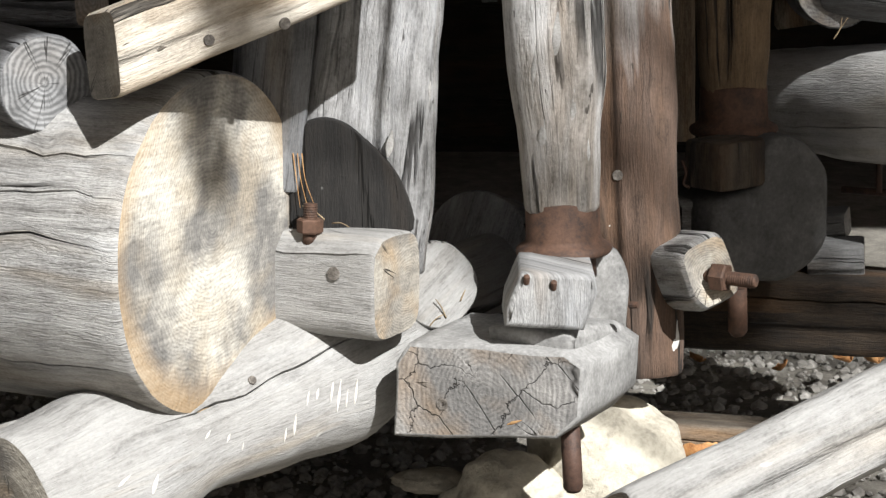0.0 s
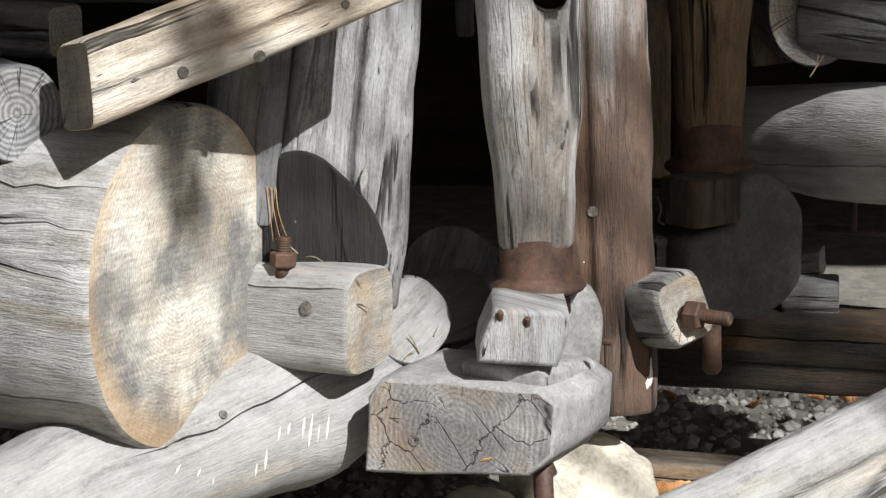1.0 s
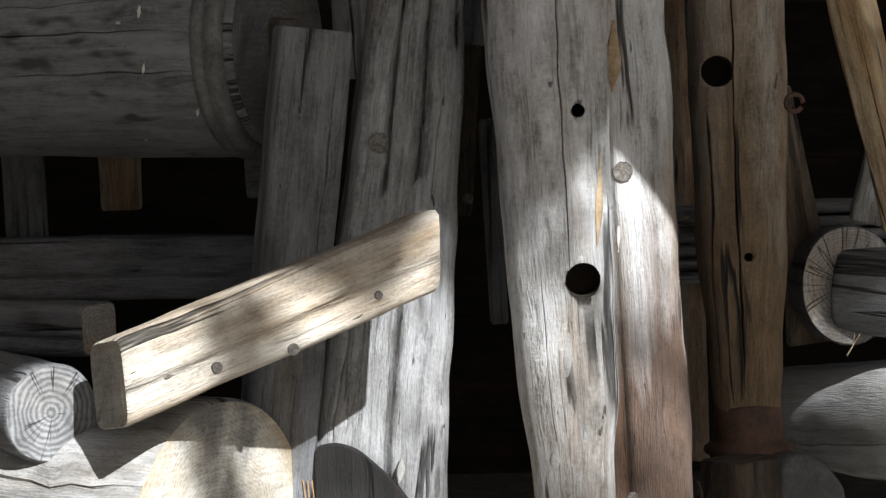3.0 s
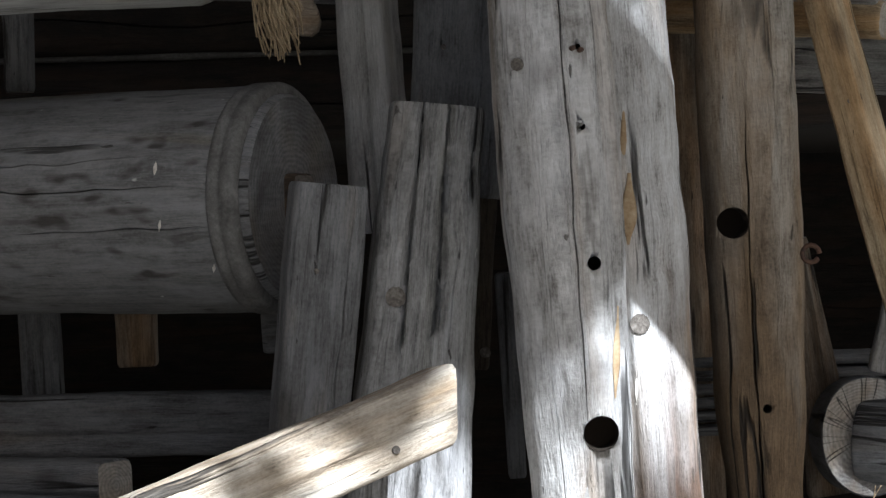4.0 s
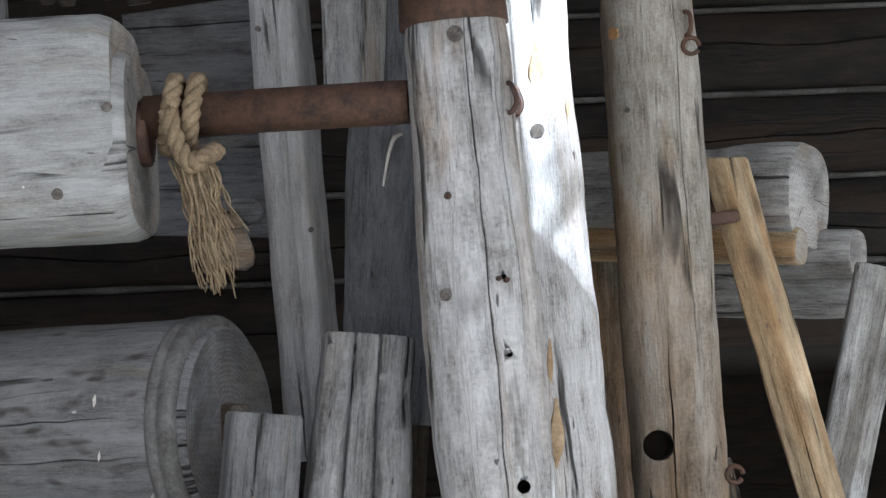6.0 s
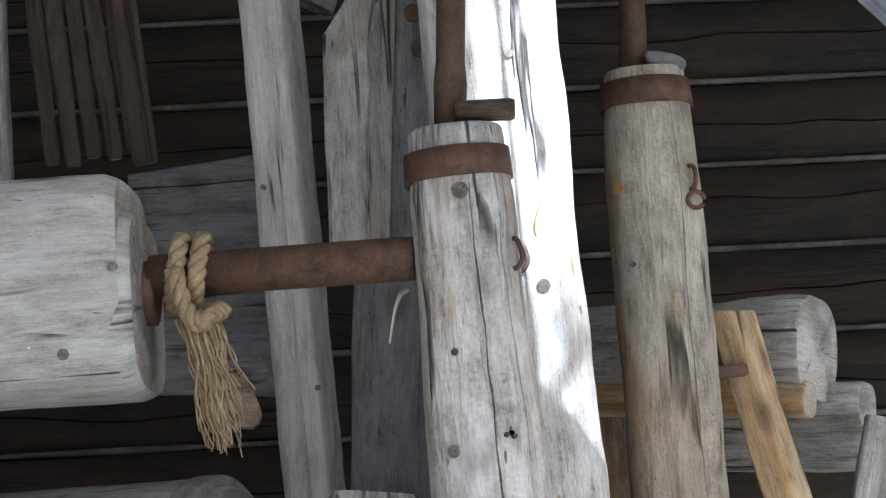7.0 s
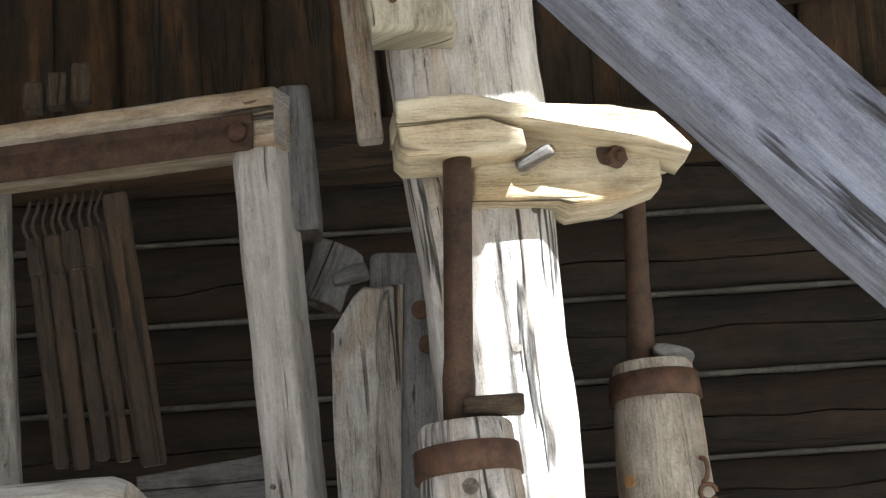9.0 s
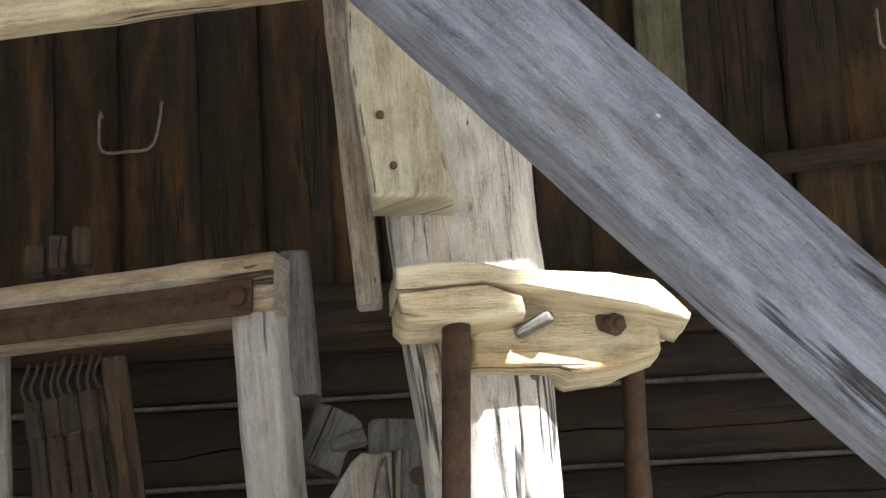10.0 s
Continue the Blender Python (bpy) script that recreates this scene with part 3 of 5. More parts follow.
def bore(ob, cuts):
    """Drills round holes: (from, to, radius), in world metres, through the mesh object ob."""
    bm = bmesh.new()
    for p0, p1, r in cuts:
        a, f, v = basis(p0, p1, (0.1, 0.2, 1))
        lathe(bm, p0, p1, [(0, r), ((Vector(p1) - Vector(p0)).length, r)], 24, front=(0.1, 0.2, 1))
    bmesh.ops.recalc_face_normals(bm, faces=bm.faces[:])
    bmesh.ops.translate(bm, verts=bm.verts[:], vec=-whole(ob))
    me = bpy.data.meshes.new("drill")
    bm.to_mesh(me)
    bm.free()
    # hole walls get the dark wood, which paints in the shade inside
    for mt in list(ob.data.materials) + [UMBER]:
        me.materials.append(mt)
    ob.data.materials.append(UMBER)
    for face in me.polygons:
        face.material_index = len(me.materials) - 1
    drill = new("drill", me)
    drill.parent, drill.location = ob.parent, ob.location
    mod = ob.modifiers.new("bore", "BOOLEAN")
    mod.object, mod.operation = drill, "DIFFERENCE"
    for solver in ("EXACT", "FAST"):
        mod.solver = solver
        bpy.context.view_layer.update()
        done = bpy.data.meshes.new_from_object(ob.evaluated_get(bpy.context.evaluated_depsgraph_get()))
        if len(done.vertices) > 0.9 * len(ob.data.vertices):
            break
    else:
        done = ob.data
    ob.modifiers.clear()
    ob.data = done
    bpy.data.objects.remove(drill)


B = bmesh.new
AXIS = Vector((0.89, -0.45, 0.0)).normalized()


def nail(p, r=0.006, parent=None, direction=(0, -1, 0), name="nail"):
    p = Vector(p)
    q = p + Vector(direction).normalized()
    return part(name, lathe(B(), p, q, [(-0.012, r * 0.9), (0.0, r), (0.004, r * 0.9), (0.006, r * 0.5)], 10, front=(0.3, 0.1, 1)), RUST, parent)


def bolt(p, direction, parent, hexr=0.024, rodr=0.012, out=0.06, name="bolt"):
    """A threaded rod end with its nut."""
    p, dr = Vector(p), Vector(direction).normalized()
    fr = (0.2, 0.1, 1) if abs(dr.z) < 0.8 else (0, -1, 0)
    rod = [(-0.02, rodr)]
    s = 0.0
    while s < out:
        rod += [(s, rodr), (s + 0.0015, rodr * 0.84), (s + 0.003, rodr)]
        s += 0.0045
    rod.append((out + 0.003, rodr * 0.7))
    b = part(name, lathe(B(), p, p + dr, rod, 16, front=fr), RUST, parent)
    nut = lathe(B(), p, p + dr, [(0.0, hexr * 0.92), (0.003, hexr), (hexr * 0.95, hexr), (hexr * 1.08, hexr * 0.88)], 6, front=fr)
    part("nut", nut, RUST, b)
    return b


# ---- setting ----
bm = B()
for ix in range(-40, 41):
    for iy in range(-40, 41):
        x, y = math.copysign((abs(ix) / 40) ** 3, ix) * 400, 5.5 + math.copysign((abs(iy) / 40) ** 3, iy) * 400
        bm.verts.new((x, y, 0.02 * noise.noise((x * 1.5, y * 1.5, 0)) + (0.006 * noise.noise((x * 9, y * 9, 3)) if abs(x) < 6 else 0)))
bm.verts.ensure_lookup_table()
for i in range(80):
    for j in range(80):
        k = i * 81 + j
        bm.faces.new((bm.verts[k], bm.verts[k + 81], bm.verts[k + 82], bm.verts[k + 1])).smooth = True
tagged(part("ground", bm, SOIL), "bare grey soil under loose gravel", "ground", kind="structure")

# log wall of the shed behind the machine
WALL_Y = 6.45
wall = thing("wall_north", (0, WALL_Y, 0), "dark weathered log wall with pale caulked joints", "wall", kind="structure")
for i in range(8):
    z = 1.83 + i * 0.222
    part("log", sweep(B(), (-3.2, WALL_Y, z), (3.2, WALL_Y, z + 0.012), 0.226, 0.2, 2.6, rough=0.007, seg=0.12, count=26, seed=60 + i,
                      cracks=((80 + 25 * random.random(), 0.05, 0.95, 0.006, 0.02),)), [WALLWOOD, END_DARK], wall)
    if i:
        part("caulking", sweep(B(), (-3.2, WALL_Y - 0.062, z - 0.111), (3.2, WALL_Y - 0.062, z - 0.099), 0.016, 0.03, 2, rough=0.004, seg=0.08, count=8, seed=i), CAULK, wall)

# unseen near-black boards added so the open gaps read as deep shade
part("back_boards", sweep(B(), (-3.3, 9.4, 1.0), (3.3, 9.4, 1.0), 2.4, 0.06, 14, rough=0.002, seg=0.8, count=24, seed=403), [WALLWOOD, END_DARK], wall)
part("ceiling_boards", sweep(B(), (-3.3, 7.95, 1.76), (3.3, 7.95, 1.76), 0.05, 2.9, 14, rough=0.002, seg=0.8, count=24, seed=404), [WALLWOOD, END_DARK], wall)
# boarded loft front above the logs
loft = thing("wall_loft", (0, 6.3, 3.4), "dark brown boarded loft front above the log wall", "wall", kind="structure")
x = -3.2
while x < 3.2:
    bw = random.uniform(0.13, 0.21)
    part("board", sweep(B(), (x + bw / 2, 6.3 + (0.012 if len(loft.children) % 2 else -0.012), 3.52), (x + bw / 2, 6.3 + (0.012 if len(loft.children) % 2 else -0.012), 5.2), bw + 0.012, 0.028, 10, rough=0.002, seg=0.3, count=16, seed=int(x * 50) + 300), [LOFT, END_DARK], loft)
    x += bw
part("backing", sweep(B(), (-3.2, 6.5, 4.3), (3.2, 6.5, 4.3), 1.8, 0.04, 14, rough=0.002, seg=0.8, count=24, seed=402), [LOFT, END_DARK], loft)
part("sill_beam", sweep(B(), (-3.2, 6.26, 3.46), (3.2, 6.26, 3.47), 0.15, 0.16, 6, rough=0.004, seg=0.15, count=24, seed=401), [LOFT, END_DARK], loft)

# unseen roof over the loft, its eave added to shade wall and post head
roof = thing("roof", (0, 5.0, 4.9), "unseen board roof added to shade the wall and loft", "roof", kind="structure")
for i in range(36):
    xx = -3.3 + i * 0.3
    part("roof_board", sweep(B(), (xx, 3.25, 4.36), (xx, 8.6, 6.0), 0.3, 0.03, 12, front=(0, -0.3, 1), rough=0.002, seg=0.8, count=12, seed=i), [UMBER, END_DARK], roof)
# unseen side walls added to shut light out of the space behind
for sx in (-3.35, 3.35):
    part("side_wall", sweep(B(), (sx, 7.9, 0), (sx, 7.9, 5.4), 0.12, 3.2, 12, rough=0.003, seg=0.6, count=24, seed=5), [UMBER, END_DARK], roof)

# unseen log wall added beside the machine to block skylight from the left
west = thing("screen_wall", (-2.2, 5.0, 0), "unseen log wall added to block skylight from the left", "wall", kind="structure")
for i in range(19):
    part("log", sweep(B(), (-2.2, 2.4, 0.11 + 0.222 * i), (-2.2, 6.3, 0.11 + 0.222 * i), 0.226, 0.2, 2.6, front=(1, 0, 0), rough=0.006, seg=0.3, count=18, seed=500 + i), [UMBER, END_DARK], west)

# ---- lower works ----
big = solo("log", sweep(B(), Vector((-0.396, 4.250, 0.660)), Vector((-0.396, 4.250, 0.660)) - AXIS * 1.7, 0.595, 0.595, 2.15, rough=0.0028, seg=0.04, count=72, seed=3,
           cracks=((128, 0.0, 0.9, 0.005, 0.03), (96, 0.0, 0.7, 0.006, 0.03), (112, 0.0, 0.35, 0.003, 0.02), (70, 0.05, 0.9, 0.003, 0.015), (55, 0.0, 0.5, 0.003, 0.015)), bevel=0.012, pith=(-0.03, -0.02)),
           [LOGWOOD, END_BIG], "thick silver-grey log with a pale sawn end and ochre rim", "log")

small = solo("round_log", sweep(B(), (-0.661, 4.150, 0.950), Vector((-0.661, 4.150, 0.950)) + Vector((-0.45, 0.75, 0)) * 0.9, 0.165, 0.165, 2.2, rough=0.004, count=40, seed=4), [GREY, END_RING],
             "round grey log end with deep radial cracks", "log")

brace = thing("timber_brace", (-0.313, 4.240, 1.094), "squared weathered brace timber slanting up to the leaning post", "beam")
part("timber", sweep(B(), (-0.550, 4.030, 1.011), (-0.052, 4.330, 1.194), 0.134, 0.15, 7, rough=0.004, seed=8, count=44,
     cracks=((60, 0.1, 0.8, 0.002, 0.01),), bevel=0.006, cut=(0.3, 0.42)), [BRACEWOOD, END], brace)

lean = thing("leaning_post", (-0.172, 4.800, 0.565), "hewn grey plank post leaning back, peeling and cracked", "post")
part("plank", sweep(B(), (-0.163, 4.550, 0.560), (-0.047, 4.620, 1.718), 0.266, 0.13, 5, w1=0.169, rough=0.008, seed=12, count=48, front=(0.1, -1, 0),
     cracks=((60, 0.18, 0.55, 0.007, 0.025), (74, 0.22, 0.50, 0.003, 0.02), (100, 0.55, 0.8, 0.002, 0.012))), [LEANWOOD, END_GREY], lean)
# dark slab cut to the outline of a shadow cast on the post
solo("round_timber", slab(B(), [(-0.279, 4.476, 0.636), (-0.277, 4.476, 0.811), (-0.253, 4.476, 0.833), (-0.226, 4.476, 0.846), (-0.197, 4.476, 0.844), (-0.169, 4.476, 0.831), (-0.147, 4.476, 0.810), (-0.118, 4.476, 0.785), (-0.091, 4.476, 0.755), (-0.070, 4.476, 0.719), (-0.057, 4.476, 0.680), (-0.048, 4.476, 0.636)], 0.05, 0.002, 0.003, 13, 1, True), [SHADOW_WOOD], "dark slab painted as a round shadow on the leaning post", "log")

plank = thing("short_plank", (-0.340, 4.750, 0.674), "blue-grey plank with a chamfered edge standing beside the drum", "plank")
part("board", sweep(B(), (-0.331, 4.500, 0.717), (-0.239, 4.500, 1.581), 0.132, 0.09, 8, rough=0.003, seed=14, front=(0.28, -1, 0), cracks=((95, 0.5, 1.0, 0.003, 0.015),)), [GREY, END_GREY], plank)

cross = thing("cross_log", (-0.174, 4.600, 0.474), "short flattened log end bolted under the leaning post", "log")
part("timber", sweep(B(), (-0.082, 4.420, 0.549), Vector((-0.082, 4.420, 0.549)) - AXIS * 0.75, 0.189, 0.181, 4.6, rough=0.004, seed=15, count=52, pith=(0, -0.04),
     cracks=((120, 0, 0.5, 0.003, 0.01),)), [CARVED, END], cross)
bolt((-0.239, 4.430, 0.645), (0.03, 0, 1), cross, 0.024, 0.013, 0.05)

curved = thing("carved_log", (-0.364, 4.300, 0.295), "long pale carved log with saddle notches and chisel marks", "log")
part("timber", sweep(B(), (-0.716, 4.000, 0.258), (0.132, 4.950, 0.442), 0.27, 0.25, 2.6, rough=0.008, seed=17, count=56, front=(0.3, -1, 0.4),
     swell=((0.0, 0.95), (0.16, 1.05), (0.30, 0.88), (0.46, 1.0), (0.58, 1.12), (0.72, 0.9), (0.85, 0.85), (1.0, 0.85)), cracks=((85, 0.2, 0.8, 0.004, 0.02),)), [CARVED, END], curved)
part("hump", sweep(B(), (-0.355, 4.450, 0.338), (-0.235, 4.550, 0.421), 0.19, 0.2, 2.4, rough=0.006, seed=18, count=40, front=(0.3, -1, 0.4)), [CARVED, END], curved)
part("branch_stub", sweep(B(), (-0.699, 4.060, 0.342), (-0.887, 4.200, 0.241), 0.11, 0.11, 2.4, rough=0.008, seed=19, count=32), [CARVED, END], curved)

half = solo("round_timber", sweep(B(), (0.061, 4.900, 0.522), (0.210, 5.200, 0.426), 0.23, 0.23, 2.2, rough=0.004, seed=20, count=44, front=(0.5, -1, 0)), [FOOTWOOD, FOOTWOOD],
            "grey round timber lying in shade behind the foot", "log")
# round timber added in place of the carved log's smooth saddle
rnd = solo("round_timber", sweep(B(), (-0.010, 4.620, 0.508), (-0.095, 4.900, 0.453), 0.16, 0.16, 2.3, rough=0.004, seed=21, count=40, front=(0.5, -1, 0)), [CARVED, CARVED],
            "pale round timber standing in for the carved log's saddle", "log")

foot = thing("foundation_block", (0.119, 4.400, 0.267), "heavy carved grey foot block cracked all over", "foot block")
base = part("base_block", slab(B(), [(-0.087, 4.360, 0.422), (-0.062, 4.350, 0.462), (0.075, 4.290, 0.468), (0.211, 4.230, 0.468), (0.244, 4.220, 0.447), (0.239, 4.220, 0.356), (0.198, 4.230, 0.314), (-0.044, 4.340, 0.290), (-0.088, 4.360, 0.288)], 0.30, 0.006, 0.007, 23, 0, False, 1), [WORN, END_FOOT], foot)
part("heel", slab(B(), [(0.214, 4.245, 0.312), (0.228, 4.276, 0.394), (0.230, 4.280, 0.444), (0.220, 4.263, 0.501), (0.279, 4.377, 0.487), (0.340, 4.492, 0.471), (0.348, 4.505, 0.404), (0.325, 4.461, 0.344), (0.272, 4.360, 0.328)], 0.17, 0.005, 0.016, 24, 2, True), [WORN], foot)
part("hump", slab(B(), [(0.246, 4.500, 0.347), (0.259, 4.509, 0.537), (0.276, 4.520, 0.587), (0.302, 4.537, 0.607), (0.337, 4.558, 0.594), (0.346, 4.564, 0.559), (0.359, 4.572, 0.532), (0.351, 4.566, 0.460), (0.351, 4.565, 0.363), (0.323, 4.547, 0.323)], 0.05, 0.005, 0.018, 27, 2, True), [WORN], foot)
part("pad_block", slab(B(), [(0.107, 4.262, 0.509), (0.112, 4.262, 0.544), (0.126, 4.262, 0.577), (0.138, 4.262, 0.605), (0.263, 4.262, 0.601), (0.269, 4.262, 0.569), (0.246, 4.262, 0.501)], 0.19, 0.003, 0.010, 25, 0, True), [FOOTWOOD], foot)
nail((0.145, 4.258, 0.598), 0.006, foot, (0, -0.6, 1))
nail((0.192, 4.258, 0.588), 0.006, foot, (0, -0.6, 1))
part("pin", lathe(B(), (0.227, 4.360, 0.320), (0.236, 4.360, 0.174), [(0, 0.018), (0.13, 0.018), (0.138, 0.012)], 18), DARKIRON, foot, "dark iron pin")


def stamp(at, low, top, widths, hue, label, seed, cracks, holes, collar_px, d):
    """A stamp: an eight-sided post in an iron collar, with a banded head and an iron rod."""
    low, top = Vector(low), Vector(top)
    axis = (top - low).normalized()
    length = (top - low).length
    ob = thing("stamp_post", at, label, "post", "stamp posts")
    w0 = widths[0][1]
    body = part("shaft", sweep(B(), low, top, w0, w0 * 0.95, 2.35, rough=0.005, seed=seed, count=60, swell=tuple((s, q / w0) for s, q in widths), cracks=cracks, seg=0.025), [hue, END_GREY], ob)
    if holes:
        bore(body, [(Vector(h) - Vector((0, 0.25, 0)), Vector(h) + Vector((0, 0.10, 0)), r) for h, r in holes])
    r = collar_px
    col = part("collar", lathe(B(), low - axis * 0.03, top, [(-0.052, r * 0.9), (-0.052, r * 1.22), (-0.046, r * 1.29), (-0.038, r * 1.27), (-0.03, r * 1.08), (-0.025, r * 1.02), (-0.02, r), (0.045, r * 0.97), (0.05, r * 0.9)], 36, wob=0.001), RUST, ob, "rusty iron collar with a flange")
    part("tenon", lathe(B(), low - axis * 0.125, top, [(0, r * 0.85), (0.05, r * 0.85)], 20), DARKIRON, ob)
    return ob, axis, length


s1_low, s1_top = Vector((0.217, 4.500, 0.675)), Vector((0.130, 4.500, 2.377))
s1, ax1, len1 = stamp((0.218, 4.500, 0.560), s1_low, s1_top, ((0.0, 0.137), (0.06, 0.142), (0.17, 0.180), (0.3, 0.192), (0.5, 0.218), (0.62, 0.215), (0.85, 0.194), (0.92, 0.194), (0.955, 0.184), (1.0, 0.174)), STAMPWOOD,
                      "weathered eight-sided stamp post in a rusty iron collar", 31,
                      ((96, 0.24, 0.97, 0.003, 0.016), (70, 0.05, 0.34, 0.0025, 0.010), (128, 0.60, 0.97, 0.002, 0.010)),
                      [((0.229, 4.410, 1.135), 0.031), ((0.223, 4.410, 1.431), 0.012), ((0.207, 4.400, 1.668), 0.006), ((0.204, 4.400, 1.674), 0.006), ((0.203, 4.400, 1.806), 0.005)], 0.069, 4.5)
part("head_band", lathe(B(), s1_top - ax1 * 0.10, s1_top, [(0, 0.094), (0.001, 0.101), (0.056, 0.099), (0.057, 0.088)], 44, wob=0.001), RUST, s1, "flat rusty iron band")
part("wedge", sweep(B(), (0.133, 4.470, 2.405), (0.243, 4.470, 2.405), 0.036, 0.06, 4, rough=0.003, seed=33), [UMBER, END_DARK], s1)
part("rod", lathe(B(), (0.122, 4.500, 2.366), (0.155, 4.500, 2.920), [(0, 0.029), (0.10, 0.031), (0.14, 0.027), (0.62, 0.027)], 24, wob=0.001), DARKRUST, s1, "rusty iron lifting rod")

s2_low, s2_top = Vector((0.594, 5.100, 0.806)), Vector((0.551, 5.100, 2.597))
s2, ax2, len2 = stamp((0.596, 5.100, 0.719), s2_low, s2_top, ((0.0, 0.135), (0.07, 0.149), (0.2, 0.184), (0.4, 0.195), (0.6, 0.197), (0.85, 0.197), (0.93, 0.190), (1.0, 0.167)), S2WOOD,
                      "brown stamp post, split along one side, with an iron collar", 35,
                      ((82, 0.0, 0.52, 0.005, 0.03), (112, 0.45, 0.98, 0.002, 0.012)),
                      [((0.530, 5.020, 1.494), 0.031), ((0.588, 5.020, 1.126), 0.009)], 0.071, 5.1)
part("head_band", lathe(B(), s2_top - ax2 * 0.08, s2_top, [(0, 0.092), (0.001, 0.0985), (0.055, 0.094), (0.056, 0.084)], 44, wob=0.001), RUST, s2, "flat rusty iron band")
part("wedge", slab(B(), [(0.551, 5.050, 2.639), (0.609, 5.050, 2.627), (0.641, 5.050, 2.611), (0.635, 5.050, 2.587), (0.602, 5.050, 2.586), (0.549, 5.050, 2.610)], 0.06, 0.003, 0.006, 37, 1), [GREY], s2, "pale wedge")
part("rod", lathe(B(), (0.530, 5.100, 2.583), (0.548, 5.100, 3.051), [(0, 0.030), (0.12, 0.029), (0.2, 0.025), (0.55, 0.025)], 24, wob=0.001), DARKRUST, s2, "rusty iron lifting rod")
for k, (c0, dr) in enumerate((((0.678, 5.000, 1.430), 0.017), ((0.634, 5.020, 2.307), 0.017))):
    c0 = Vector(c0)
    part("ring_staple", tube(B(), [c0 + Vector((dr * math.cos(q * 0.52), -0.006, dr * math.sin(q * 0.52))) for q in range(12)], 0.005), RUST, s2)

post = thing("main_post", (0.320, 4.750, 0.317), "broad peeling main post, bleached above and rust-brown below", "post")
part("trunk", sweep(B(), (0.330, 4.740, 0.321), (0.146, 4.740, 4.005), 0.275, 0.24, 5, w1=0.304, rough=0.007, seed=41, count=64, swell=((0.0, 0.98), (0.3, 0.95), (0.5, 0.88), (0.62, 0.9), (0.75, 1.0), (1.0, 1.0)),
     cracks=((70, 0.24, 0.34, 0.004, 0.012), (62, 0.30, 0.52, 0.003, 0.012), (75, 0.66, 0.72, 0.010, 0.03), (66, 0.74, 0.95, 0.003, 0.015), (110, 0.75, 0.97, 0.003, 0.015))), [POSTWOOD, END_GREY], post)

# bolt block on the post's foot
bb = thing("bolt_block", (0.462, 4.600, 0.474), "short white-weathered block with a rusty threaded bolt", "block")
part("block", sweep(B(), (0.413, 4.720, 0.514), (0.497, 4.560, 0.545), 0.132, 0.11, 5, rough=0.006, seed=44, bevel=0.014, count=40, cracks=((110, 0, 0.6, 0.005, 0.02),)), [SILVER, END], bb)
bolt((0.500, 4.555, 0.538), (0.85, -0.5, 0.0), bb, 0.028, 0.0135, 0.085)
part("pin", lathe(B(), (0.569, 4.750, 0.474), (0.573, 4.750, 0.373), [(0, 0.019), (0.085, 0.019), (0.095, 0.012)], 18), RUST, bb, "rusty iron pin")

foot2 = thing("foundation_block", (0.652, 5.100, 0.410), "grey foot block under the brown stamp post", "foot block")
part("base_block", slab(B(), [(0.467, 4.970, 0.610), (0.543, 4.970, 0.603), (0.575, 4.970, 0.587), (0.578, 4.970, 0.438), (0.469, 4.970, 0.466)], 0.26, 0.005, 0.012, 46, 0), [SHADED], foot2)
part("shoulder", slab(B(), [(0.538, 4.900, 0.611), (0.580, 4.924, 0.626), (0.634, 4.955, 0.638), (0.653, 4.967, 0.732), (0.699, 4.992, 0.737), (0.749, 5.020, 0.710), (0.785, 5.039, 0.658), (0.792, 5.040, 0.512), (0.756, 5.020, 0.463), (0.689, 4.982, 0.432), (0.538, 4.899, 0.459)], 0.24, 0.005, 0.018, 47, 1), [SHADED_WORN], foot2)
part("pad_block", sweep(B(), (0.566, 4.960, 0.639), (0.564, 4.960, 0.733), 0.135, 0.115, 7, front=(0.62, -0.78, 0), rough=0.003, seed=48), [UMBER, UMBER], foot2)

# ground beams, stone, gravel
# first beam and packing blocks take darker wood, painting in the shade there
for k, (a0, b0, h, dd, mt, lab) in enumerate((
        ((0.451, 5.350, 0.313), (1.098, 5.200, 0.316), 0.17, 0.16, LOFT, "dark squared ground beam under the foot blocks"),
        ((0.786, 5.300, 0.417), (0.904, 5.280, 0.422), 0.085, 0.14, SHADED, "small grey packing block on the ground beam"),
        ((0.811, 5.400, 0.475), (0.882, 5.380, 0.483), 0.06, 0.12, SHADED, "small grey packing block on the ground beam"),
        ((0.391, 5.000, 0.104), (0.809, 4.850, 0.117), 0.10, 0.12, BROWN, "weathered sill board lying on the gravel"))):
    solo("ground_beam" if h > 0.09 else "packing_block", sweep(B(), a0, b0, h, dd, 8, rough=0.005, seed=50 + k, cracks=((88, 0.1, 0.9, 0.004, 0.02),)), [mt, END_GREY], lab, "beam" if h > 0.09 else "block")
solo("timber", sweep(B(), (0.302, 3.950, 0.220), (0.943, 4.350, 0.411), 0.16, 0.17, 7, rough=0.005, seed=55, front=(0.4, -0.8, 0.5), cracks=((140, 0.1, 0.6, 0.002, 0.01),)), [CARVED, END], "sun-bleached squared timber lying slantwise in front", "beam")
solo("boulder", lump(B(), (0.323, 4.750, 0.111), (0.165, 0.14, 0.14), 0.16, 3, 5), STONE, "pale rounded boulder under the foot block", "stone")
solo("boulder", lump(B(), (0.125, 4.620, 0.071), (0.12, 0.12, 0.1), 0.25, 8, 5), STONE, "rough pale stone under the foot block", "stone")
solo("boulder", lump(B(), (-0.027, 4.750, 0.088), (0.075, 0.06, 0.02), 0.25, 12, 4), STONE, "flat pale stone in shade on the ground", "stone")

